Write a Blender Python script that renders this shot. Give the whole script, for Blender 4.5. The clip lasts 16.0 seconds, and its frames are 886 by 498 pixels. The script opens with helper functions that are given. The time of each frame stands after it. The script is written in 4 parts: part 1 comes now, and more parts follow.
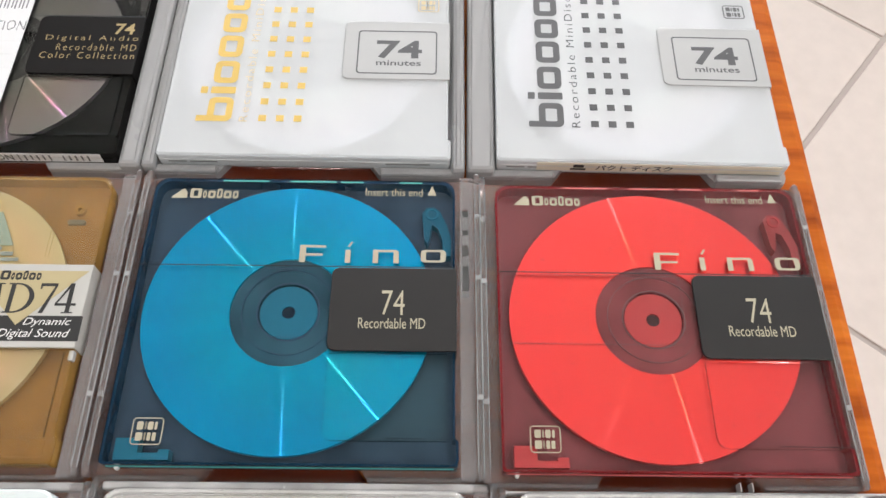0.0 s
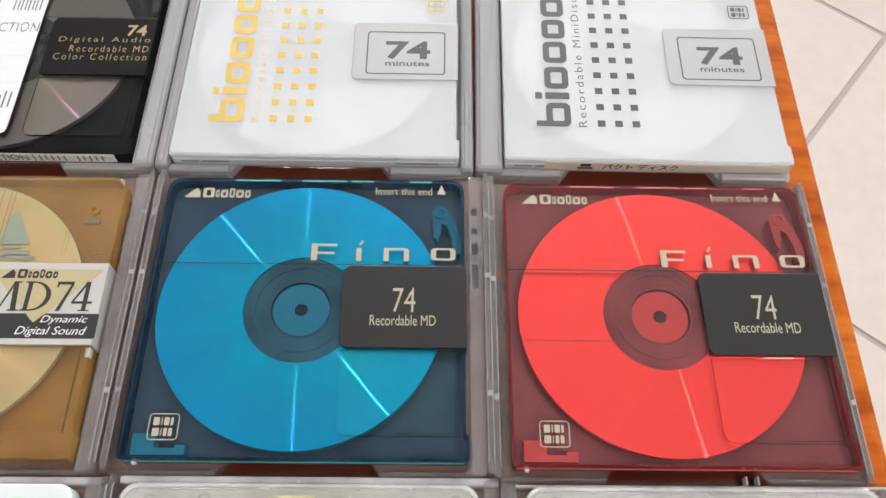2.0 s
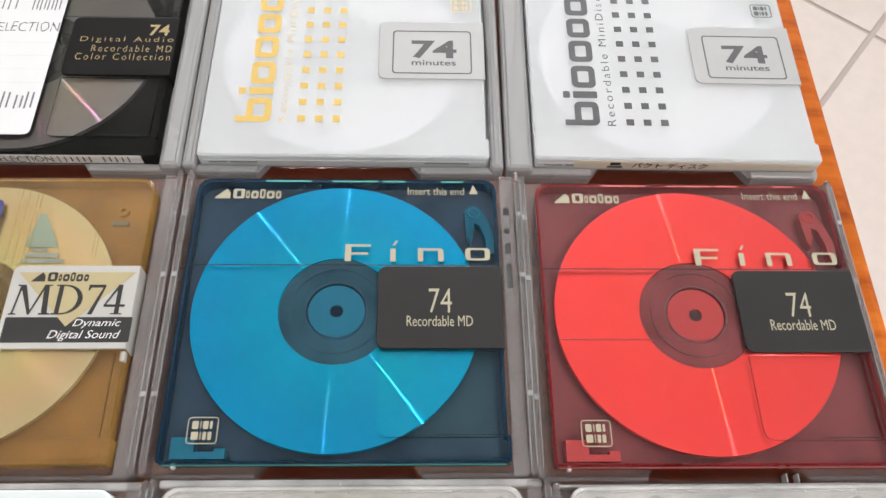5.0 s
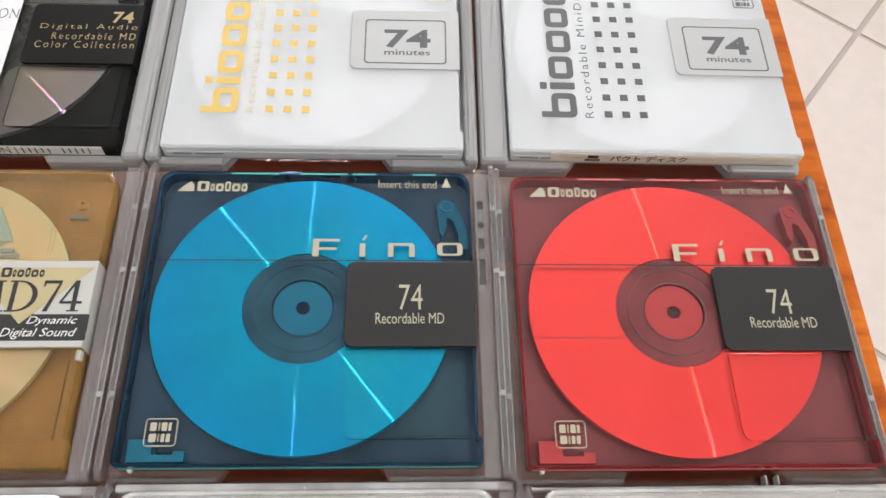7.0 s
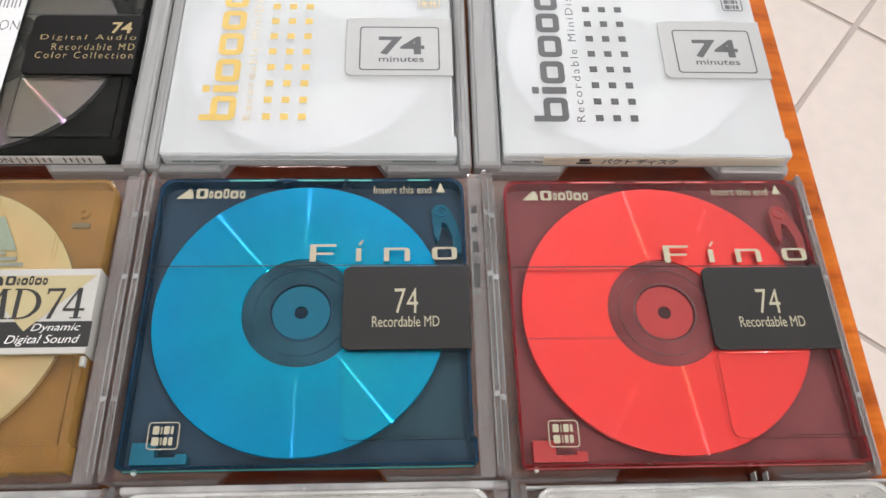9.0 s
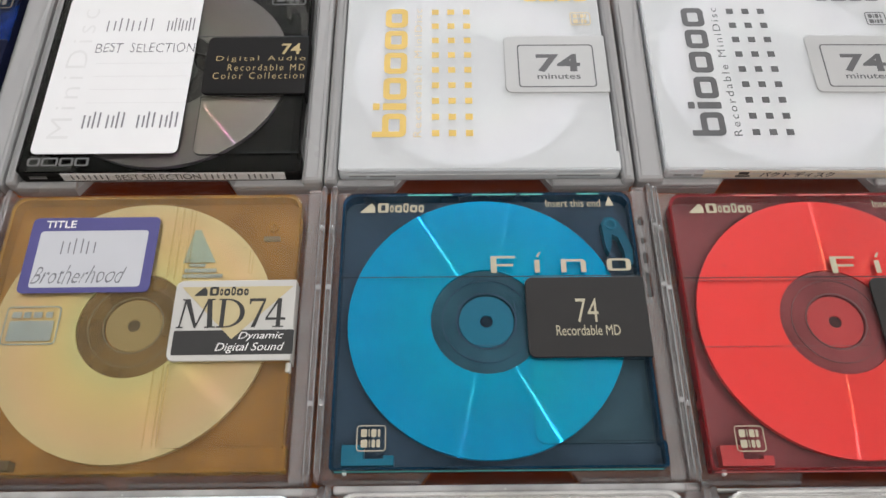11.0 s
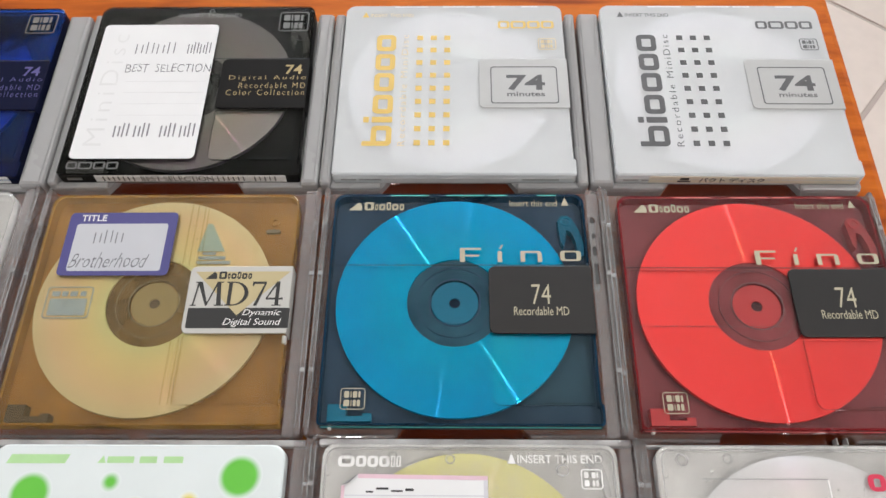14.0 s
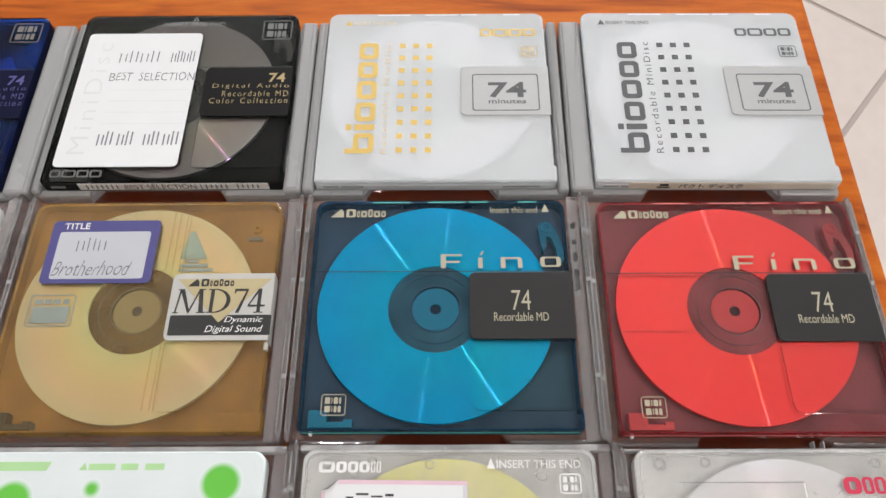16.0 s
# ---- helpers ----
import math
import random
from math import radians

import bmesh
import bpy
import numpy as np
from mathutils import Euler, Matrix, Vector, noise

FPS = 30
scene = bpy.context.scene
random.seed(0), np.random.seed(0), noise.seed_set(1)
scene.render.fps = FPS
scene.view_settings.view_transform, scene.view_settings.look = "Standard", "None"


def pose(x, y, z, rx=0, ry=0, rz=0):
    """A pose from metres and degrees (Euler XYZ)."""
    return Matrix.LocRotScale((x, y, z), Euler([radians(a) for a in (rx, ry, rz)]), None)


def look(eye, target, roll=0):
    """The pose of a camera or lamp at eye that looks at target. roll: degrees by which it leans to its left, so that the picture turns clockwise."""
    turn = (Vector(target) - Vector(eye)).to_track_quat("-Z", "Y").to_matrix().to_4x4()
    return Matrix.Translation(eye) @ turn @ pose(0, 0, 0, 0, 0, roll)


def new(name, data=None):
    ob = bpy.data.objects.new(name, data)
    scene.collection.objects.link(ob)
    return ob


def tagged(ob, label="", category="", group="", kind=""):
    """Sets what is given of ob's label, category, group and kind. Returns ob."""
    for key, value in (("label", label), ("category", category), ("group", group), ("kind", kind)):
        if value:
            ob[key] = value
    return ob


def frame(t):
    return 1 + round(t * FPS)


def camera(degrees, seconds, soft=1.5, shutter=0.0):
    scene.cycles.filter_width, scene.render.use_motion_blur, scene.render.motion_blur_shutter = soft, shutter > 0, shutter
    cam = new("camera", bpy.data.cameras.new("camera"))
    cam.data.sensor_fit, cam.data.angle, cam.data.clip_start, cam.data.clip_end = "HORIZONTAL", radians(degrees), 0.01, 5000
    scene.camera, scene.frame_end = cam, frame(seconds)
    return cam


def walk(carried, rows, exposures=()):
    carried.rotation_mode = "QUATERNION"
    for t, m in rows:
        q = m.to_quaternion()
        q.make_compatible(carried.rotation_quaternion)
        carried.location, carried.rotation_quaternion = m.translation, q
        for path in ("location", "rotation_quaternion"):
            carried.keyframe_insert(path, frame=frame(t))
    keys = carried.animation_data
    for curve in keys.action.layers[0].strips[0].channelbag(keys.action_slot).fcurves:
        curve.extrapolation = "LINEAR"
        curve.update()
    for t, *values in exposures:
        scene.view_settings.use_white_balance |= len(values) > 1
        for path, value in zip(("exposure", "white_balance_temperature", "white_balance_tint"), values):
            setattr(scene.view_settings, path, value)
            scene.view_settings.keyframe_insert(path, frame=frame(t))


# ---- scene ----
cam = camera(58.13, 16.0, soft=1.55, shutter=0.35)
WINDOW_W, SPOT_W = 86.0, 5.2
EXPOSURES = [(0.0, 0.0), (9.5, 0.0), (11.8, -0.33), (13.0, -0.30), (13.6, -0.2), (16.0, -0.2)]
# seconds, eye in metres, turn in degrees
ROWS = [
    (0.0, 0.03394, -0.07097, 0.91829, 28.528, -0.850, 1.747),
    (0.5, 0.03281, -0.07122, 0.91855, 28.540, -0.752, 1.842),
    (1.0, 0.03617, -0.07174, 0.91979, 28.434, -0.844, 1.852),
    (1.5, 0.03366, -0.07183, 0.91955, 28.426, -0.780, 1.786),
    (2.0, 0.03203, -0.07226, 0.92074, 28.368, -0.710, 1.700),
    (2.5, 0.03164, -0.07271, 0.92067, 28.466, -0.595, 1.665),
    (3.0, 0.02826, -0.07283, 0.92093, 28.361, -0.690, 1.520),
    (3.5, 0.02643, -0.07267, 0.92118, 28.288, -0.612, 1.434),
    (4.0, 0.02136, -0.07232, 0.92066, 28.350, -0.752, 1.217),
    (6.5, 0.02016, -0.07152, 0.91657, 28.277, -2.401, 0.505),
    (7.0, 0.02436, -0.06977, 0.91453, 28.203, -2.302, 0.462),
    (7.5, 0.02959, -0.07020, 0.91557, 28.301, -2.312, 0.240),
    (8.0, 0.02905, -0.07010, 0.91689, 28.113, -2.195, 0.163),
    (8.5, 0.02803, -0.07040, 0.91753, 28.217, -2.035, 0.102),
    (9.0, 0.02581, -0.07006, 0.91842, 28.011, -1.894, -0.036),
    (9.5, 0.00267, -0.06962, 0.91802, 28.269, -1.770, -0.213),
    (9.7, -0.01066, -0.06833, 0.92150, 28.096, -1.097, 0.054),
    (11.8, -0.00423, -0.08157, 0.93255, 27.812, -0.059, 1.390),
    (12.0, 0.00030, -0.08907, 0.94102, 28.041, -0.076, 1.551),
    (12.5, -0.00144, -0.09204, 0.94847, 28.413, -0.017, 1.562),
    (13.0, 0.00094, -0.09317, 0.94762, 28.735, 0.212, 1.819),
    (13.5, 0.00385, -0.09164, 0.95122, 28.967, 0.639, 1.906),
    (14.0, 0.00270, -0.09175, 0.95100, 29.102, 0.847, 1.862),
    (14.5, 0.00204, -0.09188, 0.95121, 29.216, 1.103, 1.848),
    (15.0, 0.00119, -0.09119, 0.95185, 29.251, 1.208, 1.771),
    (15.5, 0.00491, -0.09206, 0.95157, 29.467, 0.991, 1.770),
    (16.0, 0.00683, -0.09205, 0.95257, 29.452, 0.705, 1.490),
]
walk(cam, [(t, pose(x, y, z, a, b, c)) for t, x, y, z, a, b, c in ROWS], EXPOSURES)

# ---- light ----
world = bpy.data.worlds.new("daylight")
scene.world = world
world.use_nodes = True
wn = world.node_tree
sky = wn.nodes.new("ShaderNodeTexSky")
sky.sky_type, sky.sun_disc = "NISHITA", False
sky.sun_elevation, sky.sun_rotation = radians(40), radians(60)
wn.links.new(sky.outputs[0], wn.nodes["Background"].inputs[0])
wn.nodes["Background"].inputs[1].default_value = 0.1


def area_lamp(name, eye, target, sx, sy, watts, colour):
    data = bpy.data.lights.new(name, "AREA")
    data.shape, data.size, data.size_y, data.energy, data.color = "RECTANGLE", sx, sy, watts, colour
    ob = new(name, data)
    ob.matrix_world = look(eye, target)
    return ob


# daylight in the window's opening and the two round ceiling lamps
area_lamp("window_daylight", (0.15, 2.42, 1.60), (0.15, 0, 3.20), 2.2, 1.4, WINDOW_W, (0.955, 0.982, 1.0))
DOWNLIGHTS = ((0.94, -0.62), (-0.28, -1.17))
for (lx, ly), watts in zip(DOWNLIGHTS, (2.2 * SPOT_W, 1.0 * SPOT_W)):
    area_lamp("downlight_glow", (lx, ly, 2.530), (lx, ly, 0), 0.04, 0.04, watts, (1.0, 0.97, 0.93)).data.shape = "DISK"

# ---- materials ----


def shader(name):
    m = bpy.data.materials.new(name)
    m.use_nodes = True
    n = m.node_tree
    n.nodes.clear()
    return m, n.nodes, n.links


def principled(nodes, colour, rough, metal=0.0, spec=0.5, coat=0.0):
    p = nodes.new("ShaderNodeBsdfPrincipled")
    p.inputs["Base Color"].default_value = (*colour, 1)
    p.inputs["Roughness"].default_value = rough
    p.inputs["Metallic"].default_value = metal
    p.inputs["Specular IOR Level"].default_value = spec
    p.inputs["Coat Weight"].default_value = coat
    p.inputs["Coat Roughness"].default_value = 0.08
    return p


def grain(nodes, links, p, colour, amount, scale, rough, bump=0.0, stretch=(1, 1, 1)):
    """Two scales of colour variation, smudged gloss and fine relief."""
    co = nodes.new("ShaderNodeTexCoord")
    mp = nodes.new("ShaderNodeMapping")
    mp.inputs["Scale"].default_value = stretch
    links.new(co.outputs["Object"], mp.inputs["Vector"])
    fine, wide = nodes.new("ShaderNodeTexNoise"), nodes.new("ShaderNodeTexNoise")
    for n, s in ((fine, scale), (wide, scale / 9)):
        n.inputs["Scale"].default_value, n.inputs["Detail"].default_value = s, 5
        links.new(mp.outputs[0], n.inputs["Vector"])
    add = nodes.new("ShaderNodeMath")
    add.operation = "ADD"
    links.new(fine.outputs["Fac"], add.inputs[0])
    links.new(wide.outputs["Fac"], add.inputs[1])
    ramp = nodes.new("ShaderNodeMapRange")
    ramp.inputs["From Min"].default_value, ramp.inputs["From Max"].default_value = 0.6, 1.4
    links.new(add.outputs[0], ramp.inputs["Value"])
    mix = nodes.new("ShaderNodeMix")
    mix.data_type = "RGBA"
    mix.inputs[6].default_value = (*[c * (1 - amount) for c in colour], 1)
    mix.inputs[7].default_value = (*[min(1, c * (1 + amount)) for c in colour], 1)
    links.new(ramp.outputs[0], mix.inputs[0])
    links.new(mix.outputs[2], p.inputs["Base Color"])
    rr = nodes.new("ShaderNodeMapRange")
    rr.inputs["To Min"].default_value, rr.inputs["To Max"].default_value = rough * 0.75, rough * 1.35
    links.new(wide.outputs["Fac"], rr.inputs["Value"])
    links.new(rr.outputs[0], p.inputs["Roughness"])
    if bump:
        b = nodes.new("ShaderNodeBump")
        b.inputs["Strength"].default_value, b.inputs["Distance"].default_value = bump, 0.0004
        links.new(fine.outputs["Fac"], b.inputs["Height"])
        links.new(b.outputs[0], p.inputs["Normal"])


def solid(name, colour, rough=0.4, metal=0.0, amount=0.06, scale=220, bump=0.0, coat=0.0, spec=0.5):
    m, nodes, links = shader(name)
    p = principled(nodes, colour, rough, metal, spec, coat)
    grain(nodes, links, p, colour, amount, scale, rough, bump)
    out = nodes.new("ShaderNodeOutputMaterial")
    links.new(p.outputs[0], out.inputs[0])
    return m


def tinted(name, face, haze=0.05, haze_colour=(0.5, 0.5, 0.5), rough=0.05, gloss=0.85, ior=1.33, ripple=0.12):
    """Clear coloured plastic: each face lets light through, tinted; a little haze of fine scratches; gloss by Fresnel."""
    m, nodes, links = shader(name)
    clear = nodes.new("ShaderNodeBsdfTransparent")
    clear.inputs[0].default_value = (*face, 1)
    dull = nodes.new("ShaderNodeBsdfDiffuse")
    dull.inputs[0].default_value = (*haze_colour, 1)
    co, scratch = nodes.new("ShaderNodeTexCoord"), nodes.new("ShaderNodeTexNoise")
    scratch.inputs["Scale"].default_value, scratch.inputs["Detail"].default_value = 60, 6
    links.new(co.outputs["Object"], scratch.inputs["Vector"])
    level = nodes.new("ShaderNodeMapRange")
    level.inputs["From Min"].default_value, level.inputs["From Max"].default_value = 0.3, 0.7
    level.inputs["To Min"].default_value, level.inputs["To Max"].default_value = haze * 0.6, haze * 1.4
    links.new(scratch.outputs["Fac"], level.inputs["Value"])
    speck, dust, total = nodes.new("ShaderNodeTexNoise"), nodes.new("ShaderNodeMapRange"), nodes.new("ShaderNodeMath")
    speck.inputs["Scale"].default_value, speck.inputs["Detail"].default_value = 700, 1
    links.new(co.outputs["Object"], speck.inputs["Vector"])
    dust.inputs["From Min"].default_value, dust.inputs["From Max"].default_value = 0.75, 0.82
    dust.inputs["To Min"].default_value, dust.inputs["To Max"].default_value = 0.0, 0.3
    links.new(speck.outputs["Fac"], dust.inputs["Value"])
    total.operation = "ADD"
    links.new(level.outputs[0], total.inputs[0])
    links.new(dust.outputs[0], total.inputs[1])
    body = nodes.new("ShaderNodeMixShader")
    links.new(total.outputs[0], body.inputs[0])
    links.new(clear.outputs[0], body.inputs[1])
    links.new(dull.outputs[0], body.inputs[2])
    shine = nodes.new("ShaderNodeBsdfGlossy")
    shine.inputs["Roughness"].default_value = rough
    shine.inputs[0].default_value = (gloss, gloss, gloss, 1)
    swell, wave = nodes.new("ShaderNodeTexNoise"), nodes.new("ShaderNodeBump")
    swell.inputs["Scale"].default_value, swell.inputs["Detail"].default_value = 75, 3
    links.new(co.outputs["Object"], swell.inputs["Vector"])
    wave.inputs["Strength"].default_value, wave.inputs["Distance"].default_value = ripple, 0.0008
    links.new(swell.outputs["Fac"], wave.inputs["Height"])
    links.new(wave.outputs[0], shine.inputs["Normal"])
    fres = nodes.new("ShaderNodeFresnel")
    fres.inputs[0].default_value = ior
    whole = nodes.new("ShaderNodeMixShader")
    links.new(fres.outputs[0], whole.inputs[0])
    links.new(body.outputs[0], whole.inputs[1])
    links.new(shine.outputs[0], whole.inputs[2])
    out = nodes.new("ShaderNodeOutputMaterial")
    links.new(whole.outputs[0], out.inputs[0])
    return m


def milky(name, colour, clear_part, rough=0.3):
    """Translucent plastic: mostly scattering, partly see-through."""
    m, nodes, links = shader(name)
    p = principled(nodes, colour, rough)
    grain(nodes, links, p, colour, 0.03, 90, rough)
    clear = nodes.new("ShaderNodeBsdfTransparent")
    clear.inputs[0].default_value = (*[0.5 + c / 2 for c in colour], 1)
    mix = nodes.new("ShaderNodeMixShader")
    mix.inputs[0].default_value = clear_part
    links.new(p.outputs[0], mix.inputs[1])
    links.new(clear.outputs[0], mix.inputs[2])
    out = nodes.new("ShaderNodeOutputMaterial")
    links.new(mix.outputs[0], out.inputs[0])
    return m


def grooved(name, colour, ray=(1.0, 1.0, 1.0), share=0.28, painted_sheen=0.12, spread=0.25, along=0.885, metal=0.7):
    """The recording layer of a disc: circular grooves draw each lamp out into a narrow radial ray. Sectors of reflected
    room light are painted into its colour.
    """
    m, nodes, links = shader(name)
    p = principled(nodes, colour, 0.40, metal)
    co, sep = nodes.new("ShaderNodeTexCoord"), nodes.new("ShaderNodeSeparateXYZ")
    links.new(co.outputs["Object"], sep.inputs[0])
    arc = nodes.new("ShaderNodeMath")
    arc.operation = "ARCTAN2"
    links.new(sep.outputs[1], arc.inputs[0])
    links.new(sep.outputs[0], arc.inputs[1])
    sheen_sectors = nodes.new("ShaderNodeTexNoise")
    sheen_sectors.noise_dimensions = "1D"
    sheen_sectors.inputs["Scale"].default_value, sheen_sectors.inputs["Detail"].default_value = 1.6, 3
    links.new(arc.outputs[0], sheen_sectors.inputs["W"])
    # broad sheen painted into the base colour, lighter and darker round the hub
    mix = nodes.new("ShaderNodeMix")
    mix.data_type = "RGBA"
    mix.inputs[6].default_value = (*[c * (1 - painted_sheen) for c in colour], 1)
    mix.inputs[7].default_value = (*[min(1, c * (1 + painted_sheen)) for c in colour], 1)
    links.new(sheen_sectors.outputs["Fac"], mix.inputs[0])
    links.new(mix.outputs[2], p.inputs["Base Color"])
    groove = nodes.new("ShaderNodeBsdfAnisotropic")
    far, scale, ramp, hue = nodes.new("ShaderNodeVectorMath"), nodes.new("ShaderNodeMath"), nodes.new("ShaderNodeValToRGB"), nodes.new("ShaderNodeMix")
    far.operation, scale.operation = "LENGTH", "MULTIPLY"
    links.new(co.outputs["Object"], far.inputs[0])
    links.new(far.outputs["Value"], scale.inputs[0])
    scale.inputs[1].default_value = 1 / 0.032
    links.new(scale.outputs[0], ramp.inputs[0])
    stops = ramp.color_ramp.elements
    stops[0].position, stops[0].color = 0.42, (0.45, 1.0, 0.6, 1)
    stops[1].position, stops[1].color = 1.0, (0.55, 0.6, 1.0, 1)
    for at, c in ((0.55, (1.0, 0.95, 0.5)), (0.68, (1.0, 0.6, 0.45)), (0.84, (1.0, 0.45, 0.85))):
        stops.new(at).color = (*c, 1)
    hue.data_type, hue.blend_type = "RGBA", "MULTIPLY"
    hue.inputs[0].default_value = 0.75
    hue.inputs[6].default_value = (*ray, 1)
    links.new(ramp.outputs[0], hue.inputs[7])
    links.new(hue.outputs[2], groove.inputs["Color"])
    groove.inputs["Roughness"].default_value = spread
    groove.inputs["Anisotropy"].default_value = along
    tan = nodes.new("ShaderNodeTangent")
    tan.direction_type, tan.axis = "RADIAL", "Z"
    links.new(tan.outputs[0], groove.inputs["Tangent"])
    both = nodes.new("ShaderNodeMixShader")
    both.inputs[0].default_value = share
    links.new(p.outputs[0], both.inputs[1])
    links.new(groove.outputs[0], both.inputs[2])
    out = nodes.new("ShaderNodeOutputMaterial")
    links.new(both.outputs[0], out.inputs[0])
    return m


def wood(name):
    """Orange-brown varnished boards, the grain along x, with dark figure."""
    m, nodes, links = shader(name)
    p = principled(nodes, (0.5, 0.14, 0.03), 0.5, 0, 0.12, 0.0)
    co, mp = nodes.new("ShaderNodeTexCoord"), nodes.new("ShaderNodeMapping")
    mp.inputs["Scale"].default_value = (1, 7, 7)
    links.new(co.outputs["Object"], mp.inputs["Vector"])
    figure, fibre = nodes.new("ShaderNodeTexNoise"), nodes.new("ShaderNodeTexNoise")
    figure.inputs["Scale"].default_value, figure.inputs["Detail"].default_value, figure.inputs["Distortion"].default_value = 16, 7, 1.0
    fibre.inputs["Scale"].default_value, fibre.inputs["Detail"].default_value = 110, 5
    for n in (figure, fibre):
        links.new(mp.outputs[0], n.inputs["Vector"])
    ramp = nodes.new("ShaderNodeValToRGB")
    e = ramp.color_ramp.elements
    e[0].position, e[0].color = 0.3, (0.30, 0.055, 0.007, 1)
    e[1].position, e[1].color = 0.68, (0.72, 0.190, 0.018, 1)
    mid = ramp.color_ramp.elements.new(0.48)
    mid.color = (0.60, 0.135, 0.011, 1)
    links.new(figure.outputs["Fac"], ramp.inputs[0])
    mix = nodes.new("ShaderNodeMix")
    mix.data_type, mix.blend_type = "RGBA", "MULTIPLY"
    mix.inputs[0].default_value = 0.35
    links.new(ramp.outputs[0], mix.inputs[6])
    links.new(fibre.outputs["Fac"], mix.inputs[7])
    links.new(mix.outputs[2], p.inputs["Base Color"])
    b = nodes.new("ShaderNodeBump")
    b.inputs["Strength"].default_value, b.inputs["Distance"].default_value = 0.15, 0.0005
    links.new(fibre.outputs["Fac"], b.inputs["Height"])
    links.new(b.outputs[0], p.inputs["Normal"])
    out = nodes.new("ShaderNodeOutputMaterial")
    links.new(p.outputs[0], out.inputs[0])
    return m


def tile_glaze(name):
    m, nodes, links = shader(name)
    p = principled(nodes, (0.8, 0.7, 0.65), 0.35)
    grain(nodes, links, p, (0.70, 0.61, 0.56), 0.06, 40, 0.35)
    out = nodes.new("ShaderNodeOutputMaterial")
    links.new(p.outputs[0], out.inputs[0])
    return m


def soft_print(name, colour, ground, radius):
    """Print seen through milky plastic: its rim bleeds into the ground colour over two millimetres."""
    m, nodes, links = shader(name)
    p = principled(nodes, colour, 0.35)
    co, far, edge = nodes.new("ShaderNodeTexCoord"), nodes.new("ShaderNodeVectorMath"), nodes.new("ShaderNodeMapRange")
    far.operation = "LENGTH"
    links.new(co.outputs["Object"], far.inputs[0])
    edge.interpolation_type = "SMOOTHSTEP"
    edge.inputs["From Min"].default_value, edge.inputs["From Max"].default_value = radius - 0.0014, radius + 0.0006
    links.new(far.outputs["Value"], edge.inputs["Value"])
    mix, out = nodes.new("ShaderNodeMix"), nodes.new("ShaderNodeOutputMaterial")
    mix.data_type = "RGBA"
    mix.inputs[6].default_value, mix.inputs[7].default_value = (*colour, 1), (*ground, 1)
    links.new(edge.outputs[0], mix.inputs[0])
    links.new(mix.outputs[2], p.inputs["Base Color"])
    links.new(p.outputs[0], out.inputs[0])
    return m


